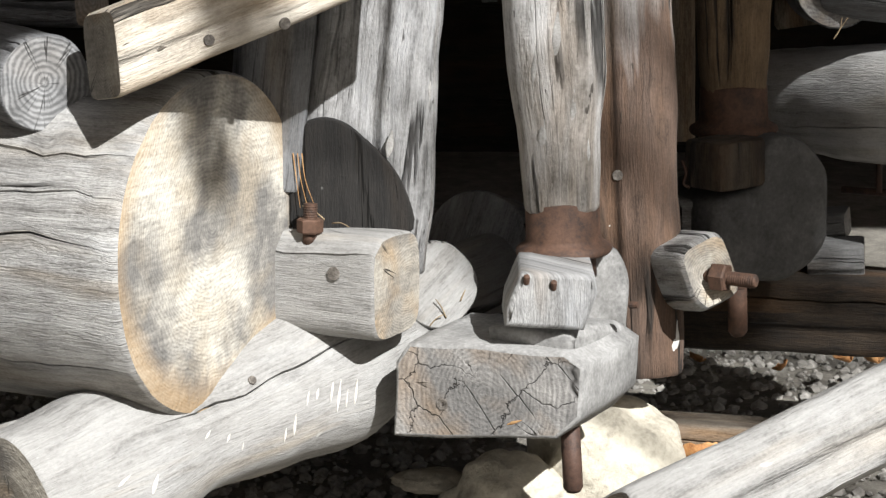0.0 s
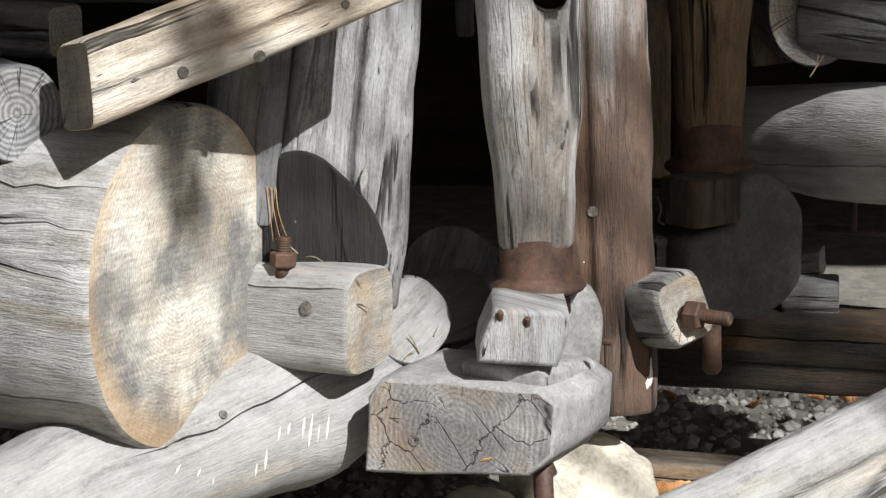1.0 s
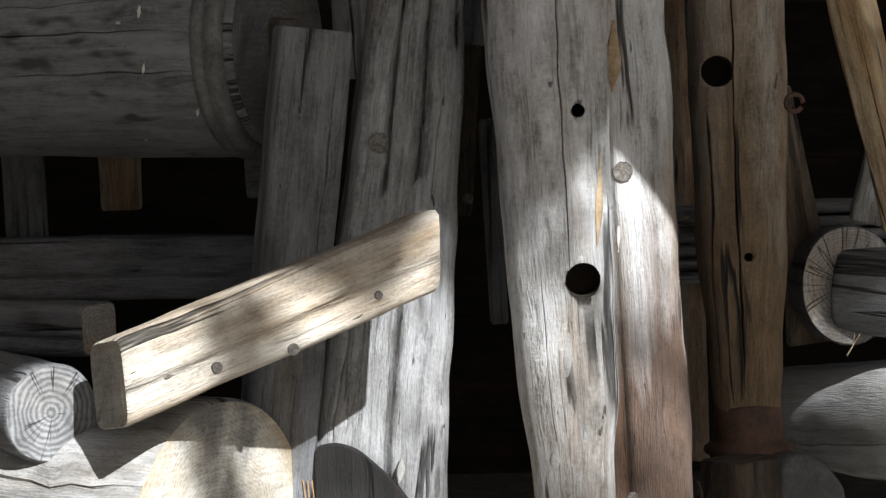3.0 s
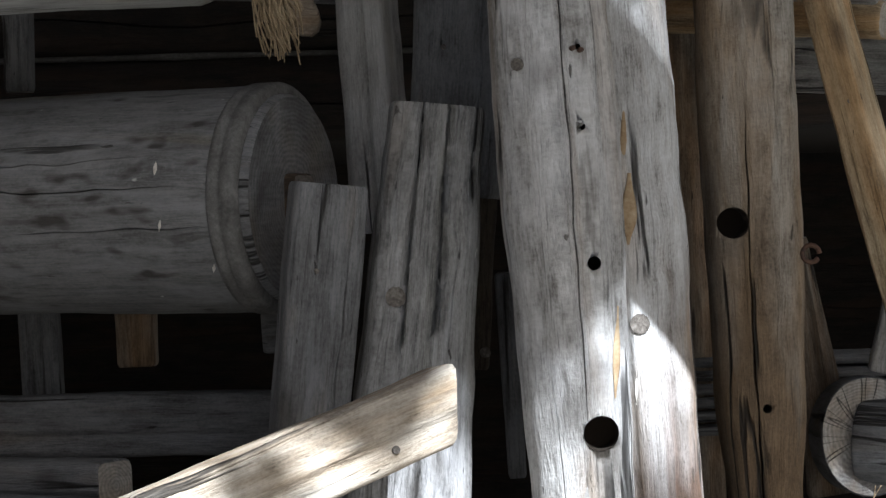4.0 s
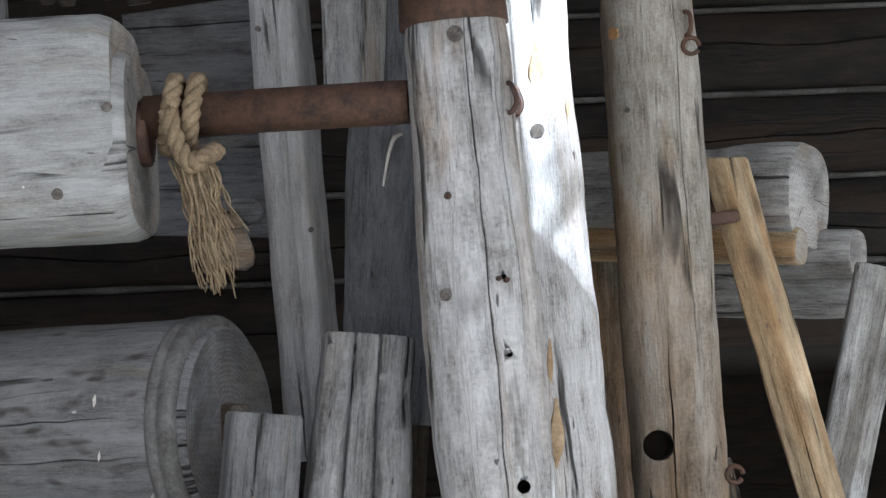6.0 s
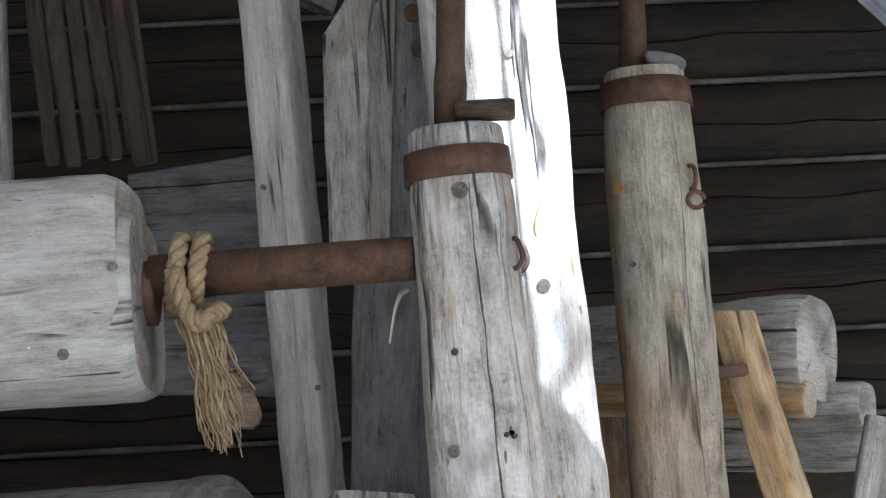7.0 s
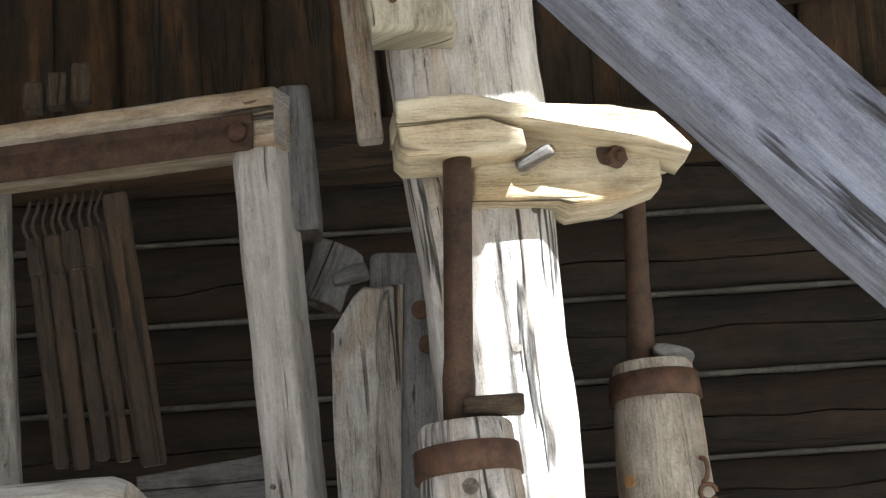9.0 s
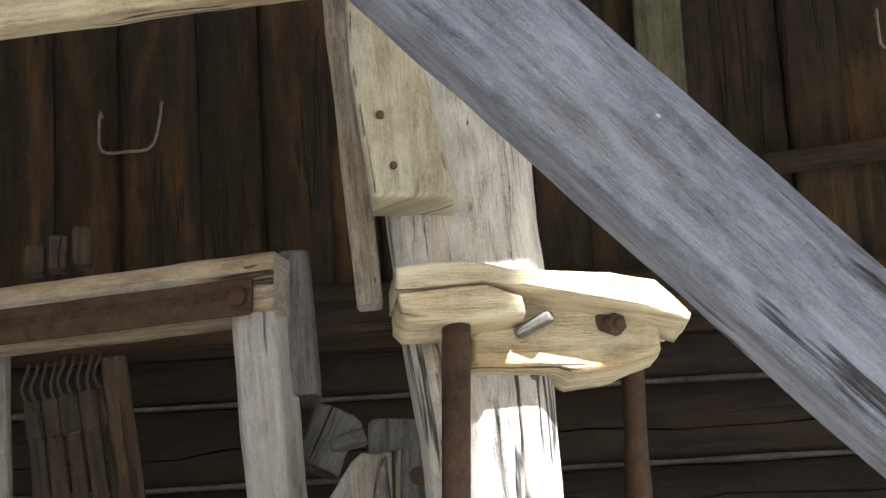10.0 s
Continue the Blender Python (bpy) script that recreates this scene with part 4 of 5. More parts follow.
random.seed(5)
bm = B()
proto = []
for k in range(6):
    t = B()
    bmesh.ops.create_icosphere(t, subdivisions=1, radius=1.0)
    proto.append(([Vector((q.co.x * random.uniform(.7, 1.3), q.co.y * random.uniform(.7, 1.3), q.co.z * random.uniform(.5, .9))) * (1 + .2 * noise.noise(q.co * 2 + Vector((k * 9, 0, 0)))) for q in t.verts], [[q.index for q in fc.verts] for fc in t.faces]))
    t.free()
vs, fs = [], []
for k in range(9000):
    x, y = random.uniform(-1.2, 1.9), random.uniform(4.3, 6.3)
    r = random.choice((0.004, 0.005, 0.006, 0.008, 0.011, 0.016)) * random.uniform(0.7, 1.3)
    rot = Matrix.Rotation(random.uniform(0, 6.3), 3, "Z")
    pv, pf = random.choice(proto)
    o = len(vs)
    z = 0.02 * noise.noise((x * 1.5, y * 1.5, 0)) + r * 0.3
    vs += [tuple(rot @ q * r + Vector((x, y, z))) for q in pv]
    fs += [[i + o for i in f] for f in pf]
me = bpy.data.meshes.new("gravel")
me.from_pydata(vs, [], fs)
me.materials.append(GRAVEL)
tagged(new("gravel", me), "loose grey gravel and small stones", "gravel", kind="stuff")

# ---- right side: logs and boards behind ----
solo("log", sweep(B(), (0.734, 5.600, 0.725), (1.152, 5.000, 0.791), 0.24, 0.22, 2.5, rough=0.006, seed=70, count=48, cracks=((100, 0, 0.9, 0.003, 0.015),), swell=((0, 0.9), (0.5, 1.05), (1, 1))), [BLEACHED, END_GREY], "smooth pale log lying behind the foot block", "log")
hub = thing("wooden_hub", (0.872, 5.400, 0.911), "short turned wooden hub with cracked grey rim", "hub")
part("rim", sweep(B(), (0.826, 5.250, 1.046), (0.831, 5.500, 1.031), 0.2, 0.25, 2.1, rough=0.003, seed=72, count=44, front=(0, 0.2, 1), cracks=((0, 0, 1, 0.003, 0.02),)), [GREY, END_GREY], hub)
part("barrel", sweep(B(), (0.822, 5.300, 1.035), (1.027, 5.200, 1.022), 0.19, 0.19, 2.1, rough=0.003, seed=73, count=44), [GREY, END_GREY], hub)
solo("board", sweep(B(), (0.790, 5.500, 0.902), (0.713, 5.450, 1.457), 0.128, 0.03, 10, w1=0.036, rough=0.003, seed=74), [BROWN, END_GREY], "thin tapered brown board leaning behind the stamp", "board")
for k in range(6):
    solo("board", sweep(B(), (0.36, 5.75 + 0.01 * k, 1.03 + 0.03 * k), (1.2, 5.7, 1.04 + 0.03 * k), 0.024, 0.2, 8, rough=0.003, seed=80 + k, seg=0.06, count=20), [GREY, END_GREY], "grey board in a low stack by the wall", "board", "stack of boards")
dia = thing("honey_brace", (0.712, 5.150, 2.063), "honey-coloured brace timber with a notched top", "brace")
part("timber", sweep(B(), (0.708, 5.150, 2.090), (0.917, 5.100, 1.170), 0.072, 0.085, 8, rough=0.004, seed=86, front=(-0.6, -0.8, 0), cracks=((110, 0.0, 0.6, 0.003, 0.02),), cut=(0.3, 0)), [HONEY, END], dia)
part("tenon_block", sweep(B(), (0.648, 5.220, 2.050), (0.732, 5.200, 1.984), 0.111, 0.07, 6, rough=0.004, seed=87), [HONEY, END], dia)
part("iron_clip", sweep(B(), (0.659, 5.085, 1.954), (0.725, 5.085, 1.960), 0.026, 0.03, 6, rough=0.002, seed=88), [DARKIRON, DARKIRON], dia)
solo("log", sweep(B(), (0.917, 5.350, 2.018), (0.402, 5.670, 2.052), 0.235, 0.229, 2.6, rough=0.008, seed=90, count=44, cracks=((120, 0, .8, 0.004, 0.02),)), [SILVER, END_GREY], "grey log end resting on the brace frame", "log")
solo("log", sweep(B(), (0.887, 5.300, 1.908), (0.452, 5.550, 1.951), 0.084, 0.084, 3, rough=0.005, seed=91, count=36), [HONEY, END], "small honey-coloured pole end under the log", "log")
solo("log", sweep(B(), (1.027, 5.400, 1.897), (0.711, 5.600, 1.918), 0.106, 0.106, 2.6, rough=0.006, seed=92, count=36), [SILVER, END_GREY], "small grey log end beside the larger one", "log")
solo("beam", sweep(B(), (0.706, 5.600, 1.831), (1.260, 5.500, 1.801), 0.105, 0.1, 6, rough=0.005, seed=93, count=36), [SILVER, END_GREY], "grey horizontal beam behind the brace", "beam")
solo("plank", sweep(B(), (0.886, 5.300, 1.169), (1.051, 5.250, 1.854), 0.113, 0.05, 9, rough=0.004, seed=94), [SILVER, END_GREY], "silver-grey plank leaning beside the honey brace", "plank")
solo("plank", sweep(B(), (0.513, 5.700, 0.614), (0.485, 5.750, 2.050), 0.13, 0.05, 9, rough=0.004, seed=95), [BROWN, END_GREY], "brown plank standing between the stamps", "plank")
solo("plank", sweep(B(), (0.093, 5.000, 1.004), (0.074, 5.000, 1.407), 0.036, 0.05, 9, rough=0.003, seed=96), [GREY, END_GREY], "narrow grey plank behind the main post", "plank")
solo("rusty_board", sweep(B(), (0.008, 4.980, 1.220), (0.043, 4.980, 1.727), 0.066, 0.03, 8, rough=0.005, seed=97), [UMBER, END_DARK], "dark rotten board edge beside the leaning post", "board")

# ---- drum and roller ----
d_end = Vector((-0.313, 4.720, 1.561))
DA = Vector((0.925, -0.38, 0.0))
drum = thing("drum", d_end - DA * 0.6, "worn grey wooden drum with iron-hooped end and pegs", "drum")
dr = 0.211
part("barrel", sweep(B(), d_end - DA * 0.06, d_end - DA * 1.5, dr * 2, dr * 2, 2.0, rough=0.003, seed=101, count=80, cracks=((95, 0.05, 0.5, 0.003, 0.012), (75, 0.0, 0.3, 0.002, 0.01), (110, 0.1, 0.6, 0.002, 0.01))), [DRUM, END_GREY], drum)
part("end_disc", sweep(B(), d_end, d_end - DA * 0.07, dr * 1.84, dr * 1.84, 2.0, rough=0.002, seed=102, count=64, bevel=0.012), [GREY, END_DRUM], drum)
part("hoop", lathe(B(), d_end - DA * 0.075, d_end, [(0, dr - 0.002), (0.002, dr + 0.003), (0.010, dr + 0.005), (0.022, dr + 0.005), (0.026, dr + 0.001), (0.030, dr + 0.005), (0.050, dr + 0.005), (0.056, dr), (0.058, dr * 0.94)], 72, front=(0, 0, 1)), LIP, drum, "dark grey wooden lip")
# dark square plate in place of a notch and the shade in it
part("hub_plate", sweep(B(), d_end + DA * 0.02, d_end - DA * 0.02, 0.09, 0.09, 8, rough=0.002, seed=103, front=(0, 0, 1)), [UMBER, END_DARK], drum)
peg = None
fr, sd = Vector((0, 0, 1)), DA.cross(Vector((0, 0, 1)))
random.seed(9)
for row in range(9):
    for colm in range(5):
        ang = radians(-75 + row * 22 + random.uniform(-2, 2))
        s = 0.36 + colm * 0.085 + (0.04 if row % 2 else 0) + random.uniform(-0.01, 0.01)
        o = sd * math.cos(ang) + fr * math.sin(ang)
        pp = d_end - DA * s + o * (dr - 0.004)
        if peg is None:
            peg = part("peg", lathe(B(), (0, 0, 0), (0, 0, 1), [(0, 0.011), (0.008, 0.0105), (0.011, 0.007)], 10), DARKIRON, drum)
            pg = peg
        else:
            pg = new("peg", peg.data)
            pg.parent = drum
        pg.location = pp - whole(drum)
        pg.rotation_euler = o.to_track_quat("Z", "Y").to_euler()

r_end = Vector((-0.461, 4.620, 2.115))
r_dir = Vector((1, -0.06, 0.02)).normalized()
roller = thing("roller", r_end - r_dir * 0.5, "pale grey wooden roller, split below, on an iron axle", "roller")
rw = 0.424
part("barrel", sweep(B(), Vector((-0.479, 4.620, 2.149)), Vector((-0.479, 4.620, 2.149)) - r_dir * 1.2, 0.368, 0.424, 3.8, rough=0.004, seed=111, count=80, bevel=0.03, cracks=((100, 0.2, 0.6, 0.002, 0.008),)), [SMOOTH, END_GREY], roller)
# solid dark bar that paints the shade of the gap below the barrel
part("seam", sweep(B(), Vector((-0.484, 4.620, 1.953)), Vector((-0.484, 4.620, 1.953)) - r_dir * 1.2, 0.014, 0.338, 3, rough=0.002, seed=113, count=24, bevel=0.004), [UMBER, UMBER], roller, "dark bar painted as the shade in a gap")
part("lower_shell", sweep(B(), Vector((-0.456, 4.620, 2.092)), Vector((-0.456, 4.620, 2.092)) - r_dir * 1.2, 0.344, 0.405, 3.4, rough=0.004, seed=112, count=80, bevel=0.03), [SMOOTH, END_GREY], roller)
part("bushing", lathe(B(), r_end - r_dir * 0.01, r_end + r_dir, [(0, 0.062), (0.03, 0.062), (0.034, 0.05)], 32, front=(0, 0, 1)), DARKIRON, roller)
part("axle", lathe(B(), (-0.445, 4.600, 2.144), (0.055, 4.520, 2.144), [(0, 0.041), (0.47, 0.041), (0.5, 0.04)], 32, front=(0, 0, 1), wob=0.001), RUST, roller, "thick rusty iron axle")

# rope tied round the axle, with a frayed end
rope = thing("rope", (-0.369, 4.580, 2.077), "frayed hemp rope knotted round the iron axle", "rope")
random.seed(21)


def strand_rope(path, r, turns, parent, name="loop"):
    """Three twisted strands along a path."""
    path = [Vector(p) for p in path]
    bmr = B()
    for k in range(3):
        pts = []
        for i, p in enumerate(path):
            t = (path[min(i + 1, len(path) - 1)] - path[max(i - 1, 0)]).normalized()
            u = t.cross(Vector((0.3, 0.8, 0.5))).normalized()
            w_ = t.cross(u)
            ph = 2 * math.pi * (turns * i / len(path) + k / 3)
            pts.append(p + (u * math.cos(ph) + w_ * math.sin(ph)) * r * 0.52)
        tube(bmr, pts, r * 0.58, 8)
    return part(name, bmr, ROPE, parent)


ac = Vector((-0.378, 4.600, 2.146))
for k, off in enumerate((-0.018, 0.022)):
    loop = [ac + Vector((off + 0.01 * math.sin(q), -0.058 * math.cos(q), 0.062 * math.sin(q))) for q in [radians(12 * i - 100) for i in range(26)]]
    strand_rope(loop, 0.018, 5, rope)
knot = Vector((-0.361, 4.540, 2.050))
strand_rope(spline([(-0.398, 4.530, 2.145), (-0.381, 4.520, 2.080), (-0.353, 4.500, 2.040), (-0.326, 4.520, 2.059), (-0.310, 4.540, 2.069)], 8), 0.017, 3, rope, "knot")
bm = B()
for k in range(190):
    a0 = knot + Vector((random.gauss(0, 0.013), random.gauss(0, 0.012), random.uniform(-0.01, 0.02)))
    ln = random.uniform(0.1, 0.25)
    sway = random.gauss(0.0, 0.012)
    pts = [a0 + Vector((0.045 * q + sway * q * q + random.gauss(0, 0.005), random.gauss(0, 0.004), -ln * q)) for q in (0, .2, .4, .6, .8, 1.0)]
    tube(bm, spline(pts, 3), random.uniform(0.0016, 0.0045), 5, 0.4)
tagged(part("frayed_end", bm, ROPE, rope), kind="stuff")

# frame behind the drum
for k, (a0, b0, ww, dd, mt, lab) in enumerate((
        ((-0.887, 5.300, 1.163), (-0.898, 5.300, 1.489), 0.083, 0.07, GREY, "grey upright of the frame below the drum"),
        ((-0.696, 5.350, 1.222), (-0.700, 5.350, 1.483), 0.087, 0.06, BROWN, "brownish short upright under the drum"),
        ((-1.061, 5.200, 1.114), (-0.309, 5.050, 1.121), 0.126, 0.1, GREY, "grey horizontal rail below the drum"),
        ((-0.402, 5.000, 1.300), (-0.324, 5.000, 1.304), 0.084, 0.06, GREY, "grey block behind the short plank"),
        ((-0.912, 5.250, 1.800), (-0.914, 5.250, 2.003), 0.058, 0.06, GREY, "grey upright between drum and roller"),
        ((-0.956, 5.000, 1.016), (-0.671, 4.800, 1.025), 0.101, 0.1, GREY, "grey log lying behind the brace"))):
    solo("frame_timber", sweep(B(), a0, b0, ww, dd, 7, rough=0.004, seed=120 + k, seg=0.04), [mt, END_GREY], lab, "beam")

# ---- upper works ----
upl = thing("frame_post", (-0.183, 5.000, 1.571), "tall bleached square frame post", "post")
part("timber", sweep(B(), (-0.160, 5.050, 1.492), (-0.242, 5.050, 3.109), 0.103, 0.1, 9, rough=0.004, seed=131, front=(-0.42, -0.9, 0), cracks=((85, 0.5, 0.9, 0.002, 0.01),)), [BLEACHED, END_GREY], upl)
rail = thing("frame_rail", (-0.500, 5.100, 3.144), "heavy frame rail with a rusty iron strap", "beam")
ra, rb = Vector((-0.186, 5.020, 3.156)), Vector((-0.910, 5.300, 3.191))
part("timber", sweep(B(), ra, rb, 0.130, 0.13, 9, rough=0.004, seed=132, front=(-0.4, -0.9, 0)), [BRACEWOOD, END_GREY], rail)
part("strap", sweep(B(), Vector((-0.254, 4.965, 3.121)), Vector((-0.895, 5.210, 3.152)), 0.081, 0.008, 12, rough=0.001, seed=133, front=(-0.4, -0.9, 0)), [DARKRUST, DARKRUST], rail, "flat rusty iron strap")
nail((-0.288, 4.955, 3.119), 0.022, rail, (-0.4, -0.9, 0), "rivet")
part("corner_block", sweep(B(), (-0.168, 5.100, 3.244), (-0.160, 5.100, 2.921), 0.07, 0.12, 6, rough=0.006, seed=134), [GREY, END_DARK], rail)
solo("frame_post", sweep(B(), (-0.857, 5.400, 2.433), (-0.869, 5.400, 3.208), 0.073, 0.09, 9, rough=0.003, seed=135), [SILVER, END_GREY], "bleached square frame post at the far side", "post")
random.seed(31)
batt = thing("hanging_battens", (-0.667, 5.200, 2.448), "row of thin brown battens hanging from the frame rail", "battens")
for k in range(5):
    top_p = Vector((-0.760, 5.215, 3.079)) + Vector((0.0395 * k, -0.010 * k, 0.0035 * k))
    low_p = top_p + Vector((0.055 + 0.006 * k, 0.0, -0.60 - 0.01 * (k % 2)))
    mid_p = top_p.lerp(low_p, 0.27)
    board = part("batten", sweep(B(), low_p, mid_p, 0.036, 0.012, 5, rough=0.004, seed=140 + k, seg=0.012, count=20, front=(0.25, -1, 0), twist=0.25 - 0.1 * k), [BATTEN, END_DARK], batt)
    part("clasp", sweep(B(), top_p.lerp(low_p, 0.30), top_p.lerp(low_p, 0.155), 0.040, 0.022, 4, rough=0.006, seed=150 + k, count=18, seg=0.01), [BATTEN, END_DARK], board)
    for sx in (-0.012, 0.008):
        c = top_p.lerp(low_p, 0.16) + Vector((sx, -0.006, 0.0))
        part("hook", tube(B(), spline([c, c + Vector((-0.010 + 0.004 * (k % 2), -0.004, 0.030)), c + Vector((0.002, 0.0, 0.066)), c + Vector((0.004, 0.012, 0.088))], 4), 0.0042, 6), BATTEN, board)
wide = Vector((-0.568, 5.16, 3.062))
part("board", sweep(B(), wide + Vector((0.065, 0, -0.60)), wide, 0.056, 0.014, 8, rough=0.002, seed=146, seg=0.03, count=20), [BATTEN, END_DARK], batt)
for k in range(3):
    solo("wooden_block", sweep(B(), Vector((-0.749, 5.250, 3.306)) + Vector((0.055 * k, -.02 * k, -.02)), Vector((-0.746, 5.250, 3.306)) + Vector((0.055 * k, -.02 * k, 0.045 + 0.012 * k)), 0.045, 0.05, 5, rough=0.005, seed=156 + k), [UMBER, END_DARK], "small dark wooden block on top of the frame rail", "block")
solo("panel", slab(B(), [(-0.589, 5.600, 2.522), (-0.232, 5.600, 2.560), (-0.256, 5.600, 1.998), (-0.605, 5.600, 2.016)], 0.03, 0.003, 0.004, 160, 0), [GREY], "dull grey board panel behind the roller", "panel")
mid = thing("rear_post", (-0.046, 5.000, 1.719), "grey rear post with a slanting cheek and rusty bolts", "post")
part("trunk", sweep(B(), (-0.021, 4.980, 1.558), (0.070, 4.980, 2.827), 0.189, 0.1, 6, rough=0.005, seed=162, cracks=((95, 0.1, 0.8, 0.003, 0.02), (120, 0.0, 0.6, 0.003, 0.02))), [GREY, END_GREY], mid)
part("cheek", slab(B(), [(-0.115, 4.860, 2.653), (-0.064, 4.860, 2.727), (-0.041, 4.860, 2.745), (0.000, 4.860, 2.739), (-0.014, 4.860, 2.661), (-0.044, 4.860, 2.205), (-0.117, 4.860, 2.210)], 0.09, 0.004, 0.006, 163, 0, True), [SILVER], mid)
# right facet in paler wood: the light it catches put into its colour
part("cheek_facet", slab(B(), [(-0.014, 4.865, 2.662), (0.010, 4.887, 2.746), (0.042, 4.925, 2.765), (0.003, 4.921, 2.210), (-0.045, 4.862, 2.205)], 0.08, 0.003, 0.005, 164, 0, True), [PALE], mid)
for q in ((0.072, 4.900, 2.699), (0.082, 4.900, 2.626)):
    nail(q, 0.02, mid, (0, -1, 0), "bolt_head")

# crosshead that joins the lifting rods
head = thing("crosshead", (0.331, 4.700, 2.966), "pale carved wooden crosshead clamping the lifting rods", "crosshead")
part("top_board", slab(B(), [(0.044, 4.435, 2.993), (0.119, 4.442, 3.005), (0.183, 4.447, 3.005), (0.262, 4.455, 2.985), (0.450, 4.471, 2.974), (0.535, 4.479, 2.953), (0.599, 4.485, 2.886), (0.595, 4.485, 2.873), (0.530, 4.479, 2.897), (0.360, 4.464, 2.933), (0.212, 4.450, 2.958), (0.105, 4.441, 2.950), (0.043, 4.435, 2.944)], 0.17, 0.005, 0.007, 171, 0), [CREAM], head)
part("lower_board", slab(B(), [(0.044, 4.435, 2.943), (0.105, 4.441, 2.948), (0.214, 4.450, 2.955), (0.280, 4.455, 2.930), (0.284, 4.455, 2.897), (0.229, 4.452, 2.890), (0.175, 4.447, 2.888), (0.060, 4.437, 2.881), (0.044, 4.436, 2.899)], 0.15, 0.005, 0.007, 172, 0), [CREAM], head)
part("back_board", slab(B(), [(0.324, 4.560, 2.961), (0.547, 4.579, 2.923), (0.610, 4.585, 2.903), (0.571, 4.582, 2.886), (0.494, 4.575, 2.891), (0.321, 4.560, 2.920)], 0.1, 0.005, 0.007, 178, 0), [CREAM], head)
part("clamp", slab(B(), [(0.181, 4.548, 2.882), (0.234, 4.552, 2.923), (0.313, 4.559, 2.964), (0.412, 4.567, 2.962), (0.449, 4.571, 2.943), (0.549, 4.580, 2.912), (0.550, 4.580, 2.846), (0.466, 4.573, 2.815), (0.372, 4.565, 2.803), (0.348, 4.563, 2.820), (0.177, 4.548, 2.822)], 0.14, 0.006, 0.010, 173, 0), [CREAM], head)
part("peg", sweep(B(), (0.272, 4.545, 2.880), (0.336, 4.505, 2.902), 0.026, 0.03, 4, rough=0.004, seed=174), [SHADED, END_DARK], head)
# dark plate in place of the bolt recess and its shade
part("socket", sweep(B(), (0.450, 4.562, 2.899), (0.458, 4.620, 2.916), 0.062, 0.05, 3, rough=0.006, seed=175, front=(0, 0, 1)), [DARKIRON, DARKIRON], head, "dark plate painted as the shade of the bolt recess")
bolt((0.454, 4.560, 2.891), (0.45, -0.9, -0.1), head, 0.022, 0.011, 0.03)

cap = thing("post_cap", (0.074, 4.600, 3.165), "weathered cleat block nailed to the post head", "block")
part("cleat", slab(B(), [(-0.031, 4.520, 3.772), (-0.027, 4.520, 3.451), (0.007, 4.520, 3.164), (0.162, 4.520, 3.155), (0.170, 4.520, 3.178), (0.110, 4.520, 3.504), (0.107, 4.520, 3.765)], 0.12, 0.005, 0.010, 176, 0, True), [CLEAT], cap)
nail((0.031, 4.516, 3.334), 0.009, cap)
nail((0.052, 4.516, 3.227), 0.008, cap)
part("side_board", sweep(B(), (-0.008, 4.720, 3.003), (-0.056, 4.720, 3.873), 0.055, 0.05, 8, rough=0.004, seed=177), [PALE, END_GREY], cap)

solo("slanting_beam", sweep(B(), (-0.167, 3.700, 3.564), (1.123, 3.700, 2.169), 0.223, 0.17, 7, rough=0.004, seed=180, seg=0.05, count=48, cracks=((70, 0.2, 0.9, 0.002, 0.008),)), [BLUEGREY, END_GREY], "blue-grey weathered beam slanting across in front", "beam")
solo("tie_beam", sweep(B(), (-0.990, 4.800, 3.687), (-0.013, 4.700, 3.730), 0.071, 0.08, 8, rough=0.004, seed=181), [CREAM, END_GREY], "pale horizontal tie beam under the loft", "beam")

# handles of the loft hatches
for q in ((-0.636, 6.270, 4.022), (1.494, 6.270, 4.210)):
    q = Vector(q)
    pts = [q + Vector((-0.075, 0.03, 0.06)), q + Vector((-0.075, -0.02, 0.055)), q + Vector((-0.078, -0.03, 0.0)), q + Vector((-0.07, -0.03, -0.062)), q + Vector((0.0, -0.03, -0.066)), q + Vector((0.062, -0.03, -0.055)), q + Vector((0.085, -0.03, 0.02)), q + Vector((0.09, -0.02, 0.075)), q + Vector((0.09, 0.03, 0.08))]
    solo("hatch_handle", tube(B(), spline(pts, 4), 0.0045, 8), WIRE, "bent iron handle on the loft boards", "handle", "hatch handles")

# unseen tree added beyond the camera to shade the middle of the works
random.seed(77)
tree = thing("shade_tree", (6.6, -2.4, 0), "unseen leafy tree added to shade the machine", "tree")
part("trunk", sweep(B(), (6.6, -2.4, 0), (6.4, -2.2, 9.5), 0.34, 0.34, 2.1, w1=0.08, d1=0.08, rough=0.02, seg=0.2, count=20, seed=201), [SILVER, END_GREY], tree)
def inside(x, z, poly):
    hit = False
    for (x0, z0), (x1, z1) in zip(poly, poly[1:] + poly[:1]):
        if (z0 > z) != (z1 > z) and x < (x1 - x0) * (z - z0) / (z1 - z0) + x0:
            hit = not hit
    return hit


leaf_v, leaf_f = [], []


